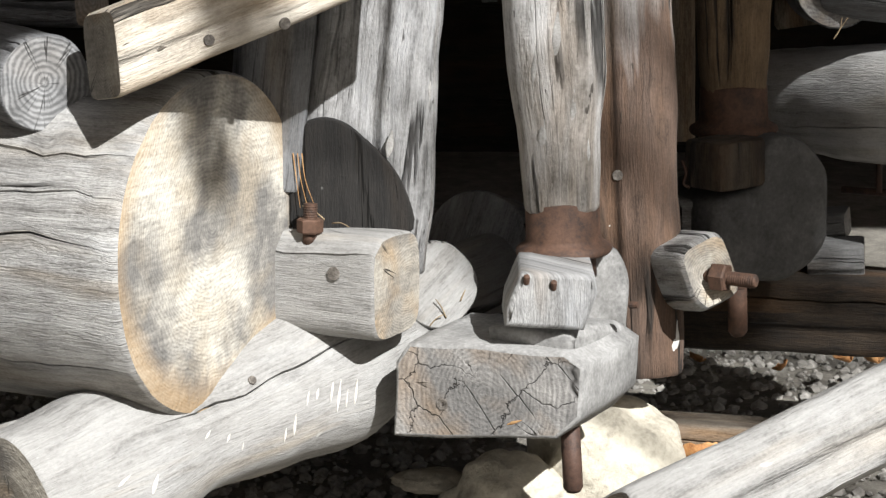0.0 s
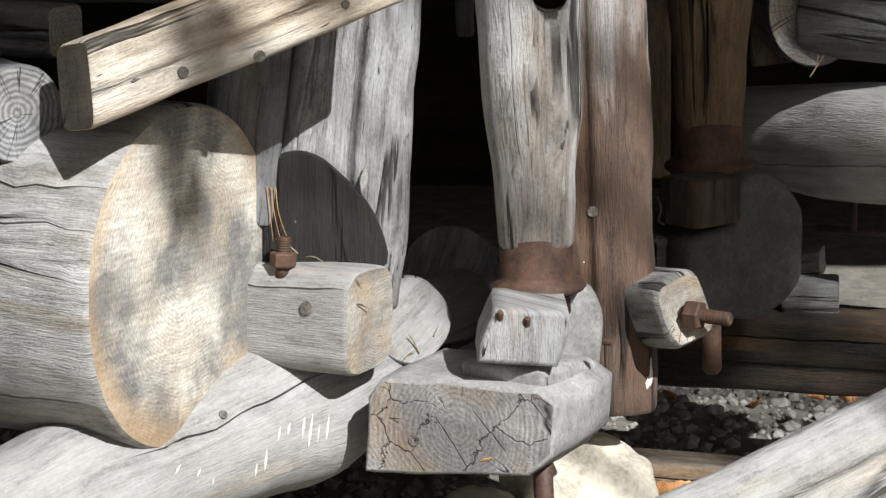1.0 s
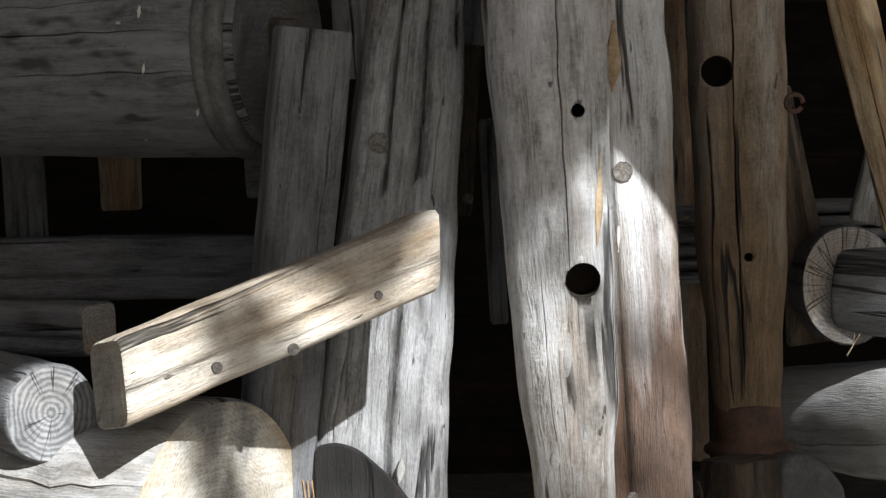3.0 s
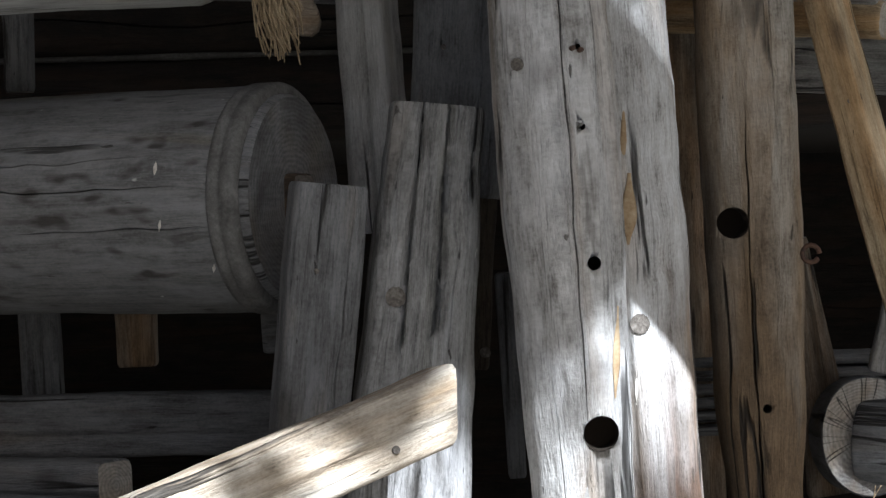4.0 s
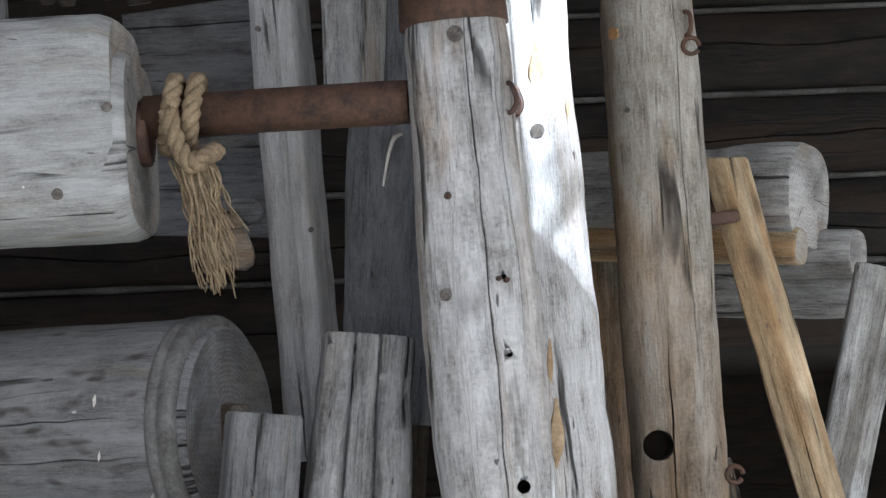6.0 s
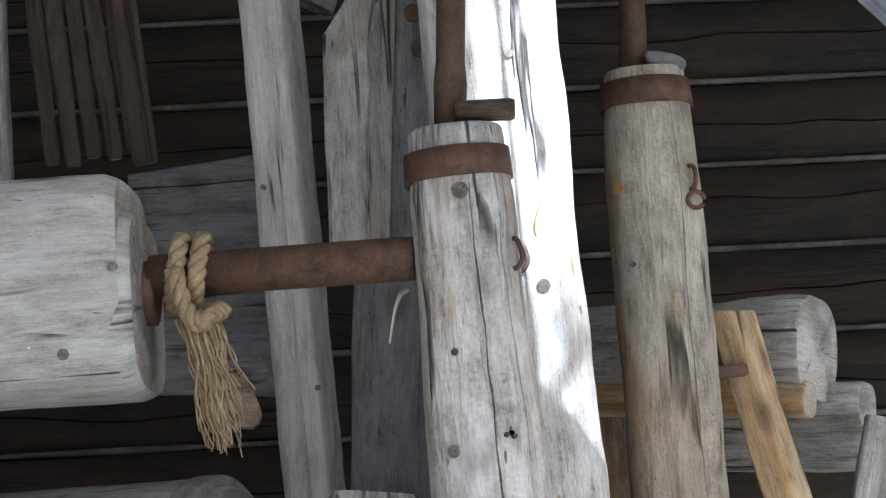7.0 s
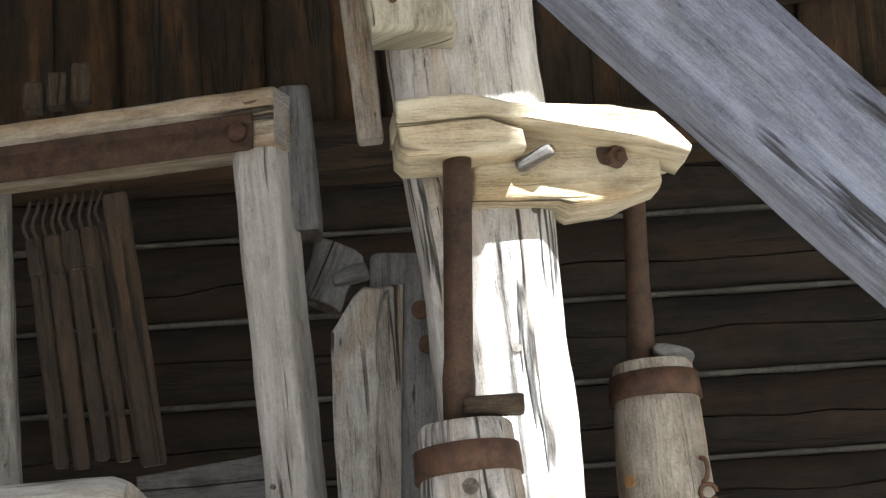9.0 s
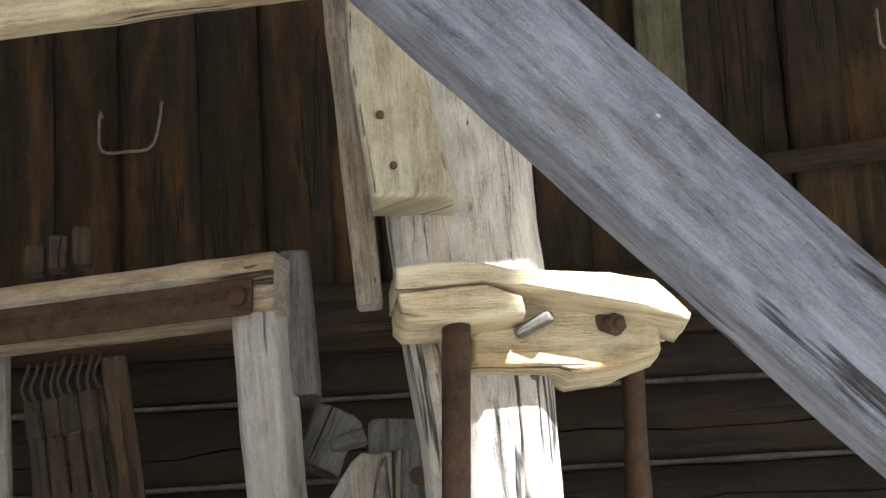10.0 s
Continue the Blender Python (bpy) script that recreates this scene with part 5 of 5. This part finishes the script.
def shade_leaves(level, poly, dense, big_leaf):
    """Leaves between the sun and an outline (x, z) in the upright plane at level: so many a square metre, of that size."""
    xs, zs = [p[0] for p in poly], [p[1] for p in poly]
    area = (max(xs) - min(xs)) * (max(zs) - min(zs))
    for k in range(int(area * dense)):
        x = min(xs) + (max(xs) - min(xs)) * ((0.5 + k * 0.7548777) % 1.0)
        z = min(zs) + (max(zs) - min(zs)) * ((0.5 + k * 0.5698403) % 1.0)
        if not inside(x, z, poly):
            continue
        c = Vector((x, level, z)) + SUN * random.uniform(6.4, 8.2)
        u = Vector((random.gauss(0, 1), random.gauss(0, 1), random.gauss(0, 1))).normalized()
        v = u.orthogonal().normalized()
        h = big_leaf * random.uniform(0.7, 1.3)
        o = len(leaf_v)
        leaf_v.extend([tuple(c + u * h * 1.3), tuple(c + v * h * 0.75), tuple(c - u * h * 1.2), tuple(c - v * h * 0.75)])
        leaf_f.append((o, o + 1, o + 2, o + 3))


# leaves hung along the sun's rays, outline by outline, to cast fitted shade
shade_leaves(4.55, ((-1.6, 0.62), (-0.95, 0.66), (-0.84, 0.74), (-0.55, 0.85), (-0.42, 0.80), (-0.30, 0.82), (-0.2, 1.0), (-0.12, 1.17), (-0.02, 1.24), (0.02, 1.12), (0.05, 1.115), (0.19, 1.255), (0.27, 1.44), (0.36, 1.48), (0.60, 1.47), (0.60, 1.62), (0.25, 1.62), (0.25, 2.14), (0.1, 2.18), (-0.05, 2.3), (-0.25, 2.4), (-0.5, 2.6), (-1.6, 2.6)), 2300, 0.042)
shade_leaves(4.6, ((0.25, 1.62), (0.60, 1.62), (0.56, 2.12), (0.25, 2.14)), 620, 0.026)
shade_leaves(4.86, ((-0.22, 1.8), (0.03, 1.8), (0.03, 2.8), (-0.22, 2.85)), 2000, 0.04)
shade_leaves(5.1, ((0.34, 0.28), (0.70, 0.28), (0.74, 0.45), (0.74, 2.85), (0.42, 2.85), (0.38, 2.2), (0.34, 1.3)), 2300, 0.042)
shade_leaves(5.1, ((0.74, 0.45), (0.95, 0.55), (1.7, 0.75), (1.7, 1.5), (0.74, 1.5)), 260, 0.026)
shade_leaves(5.1, ((0.74, 1.15), (1.7, 1.15), (1.7, 2.9), (0.74, 2.8)), 1800, 0.03)
shade_leaves(3.65, ((-0.52, 3.76), (0.66, 2.50), (0.97, 2.56), (-0.24, 4.02)), 2300, 0.042)
shade_leaves(4.55, ((-0.66, 0.48), (-0.54, 0.44), (-0.50, 0.64), (-0.56, 0.74), (-0.68, 0.66)), 1100, 0.03)
shade_leaves(5.05, ((-0.9, 1.5), (-0.14, 1.5), (-0.14, 2.6), (-0.17, 3.3), (-0.9, 3.3)), 2000, 0.04)
shade_leaves(4.6, ((-0.3, 1.85), (0.15, 1.85), (0.20, 3.9), (-0.3, 3.9)), 520, 0.024)
shade_leaves(4.6, ((0.15, 1.85), (0.6, 1.85), (0.6, 3.9), (0.20, 3.9)), 640, 0.022)
shade_leaves(4.62, ((-0.02, 3.08), (0.38, 3.06), (0.44, 3.86), (-0.07, 3.89)), 1300, 0.03)
shade_leaves(4.5, ((0.02, 0.72), (0.45, 0.80), (0.45, 1.12), (0.02, 1.08)), 260, 0.024)
shade_leaves(4.5, ((0.02, 1.08), (0.45, 1.12), (0.45, 1.40), (0.02, 1.34)), 150, 0.024)
shade_leaves(5.2, ((-0.95, 2.3), (-0.5, 2.3), (-0.5, 3.15), (-0.95, 3.15)), 2000, 0.04)
shade_leaves(5.4, ((0.5, 0.1), (1.7, 0.1), (1.7, 0.9), (0.5, 0.9)), 220, 0.024)
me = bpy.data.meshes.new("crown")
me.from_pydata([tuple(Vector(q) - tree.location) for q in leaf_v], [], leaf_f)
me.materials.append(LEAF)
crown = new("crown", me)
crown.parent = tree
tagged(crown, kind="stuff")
for k in range(7):
    tgt = Vector(leaf_v[random.randrange(len(leaf_v) // 3)])
    part("limb", sweep(B(), Vector((6.45, -2.25, 4.6 + 0.5 * k)), tgt, 0.07, 0.07, 2, w1=0.015, d1=0.015, rough=0.006, seg=0.15, count=10, seed=210 + k), [GREY, END_GREY], tree)

# ---- small things ----
def knot(parent, spot, r, mt=None, hole=0.0):
    """A knot let into a timber's face, a little proud, with a dark heart."""
    p, n, r = Vector(spot[0]), Vector(spot[1]), r * 0.8
    up = (0.2, 0.1, 1) if abs(n.z) < 0.8 else (0, -1, 0)
    k = part("knot", lathe(B(), p - n * 0.0052, p + n, [(0, r * 0.95), (0.0055, r * 0.92), (0.0066, r * 0.8), (0.0066, r * 0.62), (0.0058, r * 0.5), (0.0063, r * 0.34), (0.003, r * 0.2), (0.002, r * 0.05)], 22, front=up, wob=r * 0.12), mt or KNOT, parent)
    return k


def splinter(parent, spot, turn, length, width, mt, name="splinter", lift=0.002):
    """A thin sliver lying on a face; turn: degrees from level."""
    p, n = Vector(spot[0]), Vector(spot[1])
    s = Vector((1, 0, 0)) - n * n.x
    s.normalize()
    u = n.cross(s)
    d = s * math.cos(radians(turn)) - u * math.sin(radians(turn))
    if d.z < 0 and turn > 0:
        d = s * math.cos(radians(turn)) + u * math.sin(radians(turn))
    bmx = sweep(B(), p - d * length / 2 + n * lift, p + d * length / 2 + n * lift, width, 0.004, 2.5, front=tuple(n), rough=0.001, seg=0.01, count=10, bevel=0.002, swell=((0, 0.2), (0.4, 1), (1, 0.2)), seed=int(length * 999))
    if parent is None:
        return bmx
    return part(name, bmx, [mt, mt], parent)


KNOT = plain("knot_wood", [(0.03, 0.025, 0.02), (0.12, 0.105, 0.09), (0.25, 0.23, 0.205)], 70, 0.85, 0.003, 200)
FLAKE = plain("loose_grey_wood", [(0.16, 0.15, 0.135), (0.30, 0.29, 0.275), (0.42, 0.41, 0.39)], 40, 0.9, 0.002, 220)
SAP = plain("orange_heartwood", [(0.22, 0.11, 0.04), (0.36, 0.20, 0.08), (0.46, 0.29, 0.14)], 25, 0.8, 0.002, 160)
PEEL = plain("peeled_wood", [(0.26, 0.17, 0.09), (0.40, 0.29, 0.17), (0.50, 0.40, 0.27)], 30, 0.85, 0.002, 160)
FRESH = plain("bare_wood", [(0.46, 0.43, 0.38), (0.60, 0.57, 0.52), (0.72, 0.70, 0.66)], 25, 0.85, 0.002, 160)

knot(lean, ((-0.1257, 4.5316, 1.3775), (-0.00, 1.00, -0.05)), 0.024)
knot(lean, ((0.0343, 4.9650, 1.2534), (-0.05, 1.00, 0.01)), 0.014)
knot(post, ((0.3142, 4.6294, 1.3156), (-0.05, 1.00, -0.03)), 0.024)
knot(post, ((0.3260, 4.6272, 0.7163), (0.08, 1.00, -0.06)), 0.013)
knot(post, ((0.2881, 4.6316, 2.0958), (-0.05, 1.00, -0.05)), 0.017)
knot(post, ((0.2465, 4.6333, 2.5474), (0.02, 1.00, 0.05)), 0.012)
knot(post, ((0.3029, 4.6317, 2.8201), (-0.33, 0.95, 0.00)), 0.012)
knot(s1, ((0.1332, 4.4082, 2.2484), (0.04, 1.00, -0.05)), 0.020)
knot(s1, ((0.0990, 4.4089, 1.7780), (0.45, 0.89, -0.00)), 0.015)
knot(s1, ((0.1087, 4.4064, 1.9560), (-0.28, -0.96, 0.00)), 0.010)
knot(s2, ((0.4799, 5.0369, 2.3420), (0.73, 0.68, -0.01)), 0.017, SAP)
knot(s2, ((0.4995, 5.0254, 2.1809), (0.60, 0.80, -0.03)), 0.008)
knot(foot, ((-0.0020, 4.3219, 0.3549), (-0.41, -0.91, 0.01)), 0.016)
knot(foot2, ((0.5873, 4.9500, 0.5444), (0.00, 1.00, 0.00)), 0.020, SAP)
knot(cross, ((-0.1931, 4.3777, 0.5811), (0.48, 0.87, -0.04)), 0.016)
knot(curved, ((-0.3374, 4.2938, 0.4055), (-0.52, 0.67, -0.52)), 0.010)
knot(brace, ((-0.2610, 4.1114, 1.0567), (-0.55, 0.80, 0.23)), 0.013)
knot(brace, ((-0.1231, 4.1952, 1.1344), (-0.47, 0.86, -0.19)), 0.009)
knot(brace, ((-0.3788, 4.0414, 1.0362), (-0.51, 0.85, -0.13)), 0.012)
knot(roller, ((-0.4972, 4.4116, 2.1399), (-0.30, 0.95, -0.02)), 0.012)
knot(roller, ((-0.5928, 4.4366, 1.9895), (0.08, 0.85, 0.52)), 0.014)
knot(dia, ((0.7766, 5.0928, 1.7322), (-0.25, 0.96, -0.13)), 0.009)
knot(upl, ((-0.2492, 5.0150, 2.3750), (0.44, 0.90, -0.01)), 0.008)
knot(upl, ((-0.1584, 4.9885, 1.9564), (-0.62, 0.79, -0.05)), 0.007)
knot(mid, ((-0.0324, 4.9315, 1.8486), (0.01, 1.00, -0.01)), 0.007)
knot(plank, ((-0.2609, 4.4521, 1.4286), (-0.24, 0.97, 0.03)), 0.006)

# peeled places on the main post
for spot, tn, ln_, wd in ((((0.2992, 4.6281, 1.5249), (0.02, 1.00, -0.01)), 88, 0.13, 0.032), (((0.2889, 4.6348, 2.2171), (-0.02, 1.00, 0.06)), 86, 0.10, 0.03), (((0.3487, 4.6492, 2.1517), (-0.77, 0.64, -0.09)), 88, 0.08, 0.014), (((0.2929, 4.6314, 1.6598), (0.03, 1.00, 0.00)), 88, 0.16, 0.012), (((0.2593, 4.4316, 1.2752), (-0.63, 0.78, -0.02)), 86, 0.16, 0.018)):
    splinter(post, spot, tn, ln_, wd, PEEL, "peeled_patch", 0.0)
for spot, tn, ln_, wd in ((((0.3111, 4.6241, 0.6289), (-0.03, 1.00, 0.00)), 80, 0.06, 0.028), (((0.4399, 4.6336, 0.4006), (-0.29, 0.96, -0.03)), 84, 0.07, 0.02), (((0.3057, 4.6237, 1.2130), (-0.06, 1.00, -0.06)), 88, 0.09, 0.012)):
    splinter(post, spot, tn, ln_, wd, FRESH, "splinter")
# chisel marks on the carved log
for spot, tn, ln_, wd in ((((-0.2408, 4.3402, 0.3605), (-0.62, 0.68, -0.38)), 80, 0.030, 0.006), (((-0.2245, 4.3574, 0.3643), (-0.63, 0.68, -0.38)), 80, 0.022, 0.006), (((-0.1991, 4.3803, 0.3667), (-0.59, 0.71, -0.38)), 82, 0.050, 0.006), (((-0.1872, 4.3854, 0.3549), (-0.52, 0.82, -0.24)), 82, 0.060, 0.005), (((-0.1734, 4.3935, 0.3465), (-0.56, 0.83, -0.08)), 82, 0.035, 0.004)):
    splinter(curved, spot, tn, ln_, wd, FRESH, "chisel_mark", 0.0)
for spot, tn, ln_, wd in ((((-0.1574, 4.4056, 0.3560), (-0.59, 0.81, -0.07)), 82, 0.045, 0.005), (((-0.2627, 4.3109, 0.3206), (-0.68, 0.73, -0.04)), 82, 0.040, 0.006), (((-0.2790, 4.2956, 0.3062), (-0.67, 0.74, -0.06)), 80, 0.026, 0.004), (((-0.3720, 4.2151, 0.3235), (-0.71, 0.66, -0.25)), 65, 0.018, 0.006), (((-0.4051, 4.1827, 0.3375), (-0.76, 0.53, -0.37)), 60, 0.022, 0.006),
                          (((-0.3491, 4.2324, 0.3033), (-0.69, 0.72, -0.08)), 75, 0.02, 0.004), (((-0.4818, 4.0500, 0.2882), (-0.72, 0.67, -0.18)), 70, 0.035, 0.010), (((-0.5286, 4.0113, 0.3056), (-0.63, 0.74, -0.25)), 40, 0.03, 0.008)):
    splinter(curved, spot, tn, ln_, wd, FRESH, "chisel_mark", 0.0)
for spot, tn, ln_, wd in ((((-0.2573, 4.4127, 0.5966), (0.44, 0.88, -0.16)), 50, 0.012, 0.006), (((-0.1562, 4.3608, 0.6052), (0.50, 0.84, -0.23)), 55, 0.016, 0.008), (((-0.2304, 4.4038, 0.6087), (0.38, 0.71, -0.60)), 40, 0.010, 0.004)):
    splinter(cross, spot, tn, ln_, wd, FRESH, "chip_mark", 0.0)
splinter(foot, ((0.1249, 4.2641, 0.3375), (-0.42, -0.91, 0.03)), 20, 0.03, 0.006, SAP, "chip_mark", 0.0)
for spot in (((-0.5575, 4.6012, 1.6204), (0.39, 0.88, -0.29)), ((-0.5508, 4.5947, 1.5154), (0.38, 0.91, 0.17)), ((-0.4545, 4.5957, 1.4355), (0.29, 0.73, 0.63)), ((-0.5563, 4.5996, 1.6172), (0.39, 0.88, -0.29))):
    splinter(drum, spot, 80, 0.022, 0.008, FRESH, "paint_fleck", 0.0)
for spot in (((-0.5781, 4.4169, 2.1667), (0.05, 1.00, -0.07)), ((-0.6531, 4.4351, 2.0022), (0.04, 0.92, 0.38)), ((-0.5339, 4.4198, 2.1981), (0.05, 0.98, -0.21))):
    splinter(roller, spot, 60, 0.016, 0.012, FRESH, "paint_fleck", 0.0)
# nails and hooks on the stamps
for spot in (((0.1097, 4.4061, 1.9559), (-0.28, -0.96, 0.00)), ((0.1925, 4.4029, 1.8033), (-0.24, 0.97, -0.01)), ((0.2061, 4.4065, 1.8002), (-0.29, 0.96, -0.03))):
    nail(Vector(spot[0]) + Vector(spot[1]) * 0.001, 0.005, s1, spot[1])
for spot in (((0.2478, 4.6330, 2.1451), (-0.06, 0.99, -0.09)), ((0.2288, 4.4517, 2.1269), (-0.89, 0.45, -0.00))):
    c = Vector(spot[0])
    part("hook", tube(B(), spline([c + Vector((-0.006, 0.0, 0.035)), c + Vector((0.004, -0.012, 0.03)), c + Vector((0.012, -0.016, 0.0)), c + Vector((0.004, -0.014, -0.018)), c + Vector((-0.008, 0.004, -0.02))], 5), 0.005, 8), DARKIRON, s1)
c = Vector((0.628, 5.020, 2.362))
part("hook", tube(B(), spline([c + Vector((-0.02, 0.03, 0.02)), c + Vector((0.004, 0.0, 0.016)), c + Vector((0.008, -0.006, -0.01)), c + Vector((0.002, -0.004, -0.03)), c + Vector((-0.02, 0.03, -0.035))], 5), 0.005, 8), RUST, s2)
# nails on the foot
nail(Vector(((0.3376, 4.3876, 0.5212), (-0.89, 0.44, -0.12))[0]), 0.007, post, ((0.3376, 4.3876, 0.5212), (-0.89, 0.44, -0.12))[1])

# needles and straws
random.seed(3)
for k in range(3):
    a0 = Vector(((-0.2639, 4.4712, 0.7531), (-0.33, 0.94, 0.02))[0]) + Vector((0.008 * k - 0.006, -0.006, 0.03))
    solo("pine_needle", tube(B(), spline([a0, a0 + Vector((0.006, 0.0, -0.05)), a0 + Vector((0.012 + 0.006 * k, -0.002, -0.10))], 4), 0.0012, 5, 0.5), SAP, "dry reddish pine needle hanging on the post", "needle", "pine needles")
for k, spot in enumerate((((-0.2129, 4.4518, 0.6613), (-0.03, 0.98, -0.20)), ((-0.1997, 4.4511, 0.6553), (-0.04, 0.98, -0.19)), ((0.0064, 4.6125, 0.4438), (-0.29, 0.93, -0.21)), ((-0.0255, 4.6039, 0.4294), (0.14, 0.63, 0.76)), ((0.0330, 4.6266, 0.4734), (-0.31, 0.94, -0.15)))):
    a0 = Vector(spot[0]) + Vector((0, -0.002, 0.003))
    dr_ = Vector((random.uniform(-1, 1), random.uniform(-0.4, 0.4), random.uniform(0.0, 0.9))).normalized() * random.uniform(0.03, 0.06)
    solo("straw", tube(B(), spline([a0, a0 + dr_ * 0.5 + Vector((0, 0, 0.004)), a0 + dr_], 4), 0.0016, 5, 0.5), ROPE, "short dry straw caught between the timbers", "straw", "straws")
for k in range(2):
    a0 = Vector((0.811, 5.200, 0.905))
    solo("straw", tube(B(), spline([a0, a0 + Vector((0.012, 0, 0.02)), a0 + Vector((0.028 - 0.012 * k, 0, 0.045))], 4), 0.0018, 5, 0.5), ROPE, "dry straw stuck on the pale log", "straw", "straws")


def dry_leaf(p, size, seed):
    """A curled fallen leaf."""
    bmx = B()
    n = 7
    rnd_ = random.Random(seed)
    grid = []
    for i in range(n):
        row = []
        u = i / (n - 1)
        half_w = size * 0.42 * math.sin(math.pi * min(1, u * 0.92 + 0.06)) ** 0.7
        for j in range(5):
            q = (j - 2) / 2
            row.append(bmx.verts.new(Vector(p) + Vector((size * (u - 0.5), q * half_w, size * (0.22 * q * q + 0.25 * (u - 0.5) ** 2 + 0.05 * rnd_.uniform(-1, 1)) + 0.004))))
        grid.append(row)
    for i in range(n - 1):
        for j in range(4):
            bmx.faces.new((grid[i][j], grid[i + 1][j], grid[i + 1][j + 1], grid[i][j + 1])).smooth = True
    bmesh.ops.rotate(bmx, verts=bmx.verts[:], cent=Vector(p), matrix=Matrix.Rotation(rnd_.uniform(0, 6), 3, "Z") @ Matrix.Rotation(rnd_.uniform(-0.9, 0.9), 3, "X"))
    ob = solo("dry_leaf", bmx, DRYLEAF, "curled orange-brown fallen leaf on the ground", "leaf", "fallen leaves")
    sol = ob.modifiers.new("thickness", "SOLIDIFY")
    sol.thickness = 0.0015


for k, (p, s) in enumerate((((0.493, 4.720, 0.137), 0.07), ((0.468, 4.700, 0.103), 0.055), ((0.524, 4.740, 0.148), 0.045), ((0.946, 5.750, 0.081), 0.06), ((1.004, 5.700, 0.091), 0.07), ((0.814, 5.850, 0.036), 0.05), ((0.609, 5.900, 0.044), 0.05))):
    dry_leaf(p, s, 40 + k)

# thin iron rod and wire at the second foot
solo("iron_rod", lathe(B(), (0.939, 5.350, 0.680), (0.943, 5.350, 0.551), [(0, 0.007), (0.125, 0.007)], 12), DARKIRON, "thin dark iron rod beside the pale log", "rod")
solo("iron_bar", lathe(B(), (0.870, 5.400, 0.554), (0.997, 5.350, 0.551), [(0, 0.008), (0.2, 0.008)], 12), DARKIRON, "thin dark iron bar behind the foot block", "rod")
part("wire", tube(B(), spline([(0.475, 4.930, 0.694), (0.482, 4.920, 0.673), (0.478, 4.920, 0.650), (0.490, 4.920, 0.641)], 5), 0.003, 6), DARKIRON, foot2)

# frayed cord under the axle and rags on the drum
solo("cord", tube(B(), spline([(0.029, 4.620, 2.099), (0.016, 4.600, 2.086), (0.004, 4.600, 2.052), (-0.007, 4.600, 1.998)], 6), 0.006, 7, 0.3), FRESH, "short frayed white cord hanging by the axle", "cord")
solo("bark_piece", slab(B(), [(-0.342, 4.900, 2.001), (-0.303, 4.900, 1.988), (-0.267, 4.900, 1.902), (-0.285, 4.900, 1.873), (-0.329, 4.900, 1.888)], 0.05, 0.006, 0.006, 191, 1), [BROWN], "grey-brown wood piece lying behind the rope", "wood piece")
solo("bark_piece", slab(B(), [(-0.331, 5.000, 2.024), (-0.268, 5.000, 2.031), (-0.241, 5.000, 1.995), (-0.288, 5.000, 1.963)], 0.05, 0.006, 0.006, 192, 1), [GREY], "grey-brown wood piece lying behind the rope", "wood piece")

# rotten block behind the frame corner, loft boards at the far side
solo("wooden_block", sweep(B(), (-0.147, 5.200, 2.796), (-0.092, 5.200, 2.918), 0.09, 0.08, 3.5, rough=0.018, seed=193, seg=0.015), [GREY, END_DARK], "rotten grey block behind the frame post", "block")
solo("wooden_block", sweep(B(), (-0.107, 5.150, 2.831), (-0.033, 5.150, 2.851), 0.04, 0.05, 3.5, rough=0.012, seed=194, seg=0.015), [GREY, END_DARK], "rotten grey block behind the frame post", "block")
part("cover_board", sweep(B(), (0.806, 6.240, 3.906), (0.823, 6.240, 4.596), 0.132, 0.03, 12, rough=0.002, seed=195), [MOSSY, END_DARK], loft, "greenish grey cover board")
part("ledge", sweep(B(), (1.054, 6.200, 3.809), (1.591, 6.200, 3.855), 0.05, 0.06, 8, rough=0.003, seed=196), [LOFT, END_DARK], loft)

# loose flakes on the leaning post and the stamp's foot
for spot, tn, ln_, wd in ((((-0.1317, 4.5079, 0.8867), (-0.16, 0.99, 0.01)), 78, 0.06, 0.03), (((-0.0857, 4.5149, 0.9422), (-0.10, 0.99, -0.07)), 84, 0.09, 0.022), (((-0.0635, 4.5109, 0.8450), (-0.10, 0.99, -0.07)), 82, 0.07, 0.016), (((-0.0367, 4.5225, 0.9823), (-0.33, 0.94, -0.00)), 84, 0.10, 0.02), (((-0.0958, 4.4815, 0.7978), (-0.02, 0.98, -0.18)), 80, 0.05, 0.018), (((-0.0195, 4.5267, 0.8996), (-0.78, 0.63, -0.03)), 84, 0.08, 0.012)):
    splinter(lean, spot, tn, ln_, wd, FLAKE, "flake", 0.003)
for spot, tn, ln_, wd in ((((0.2001, 4.4139, 1.0047), (-0.04, 1.00, 0.01)), 88, 0.10, 0.02), (((0.1774, 4.4347, 0.8205), (0.30, 0.93, 0.19)), 86, 0.06, 0.022), (((0.2317, 4.4218, 0.8731), (-0.23, 0.96, 0.15)), 88, 0.07, 0.014), (((0.1610, 4.4227, 0.9436), (0.35, 0.93, 0.09)), 86, 0.08, 0.012), (((0.2589, 4.4438, 0.7884), (0.14, 0.99, 0.05)), 88, 0.05, 0.012)):
    splinter(s1, spot, tn, ln_, wd, FLAKE, "flake", 0.001)
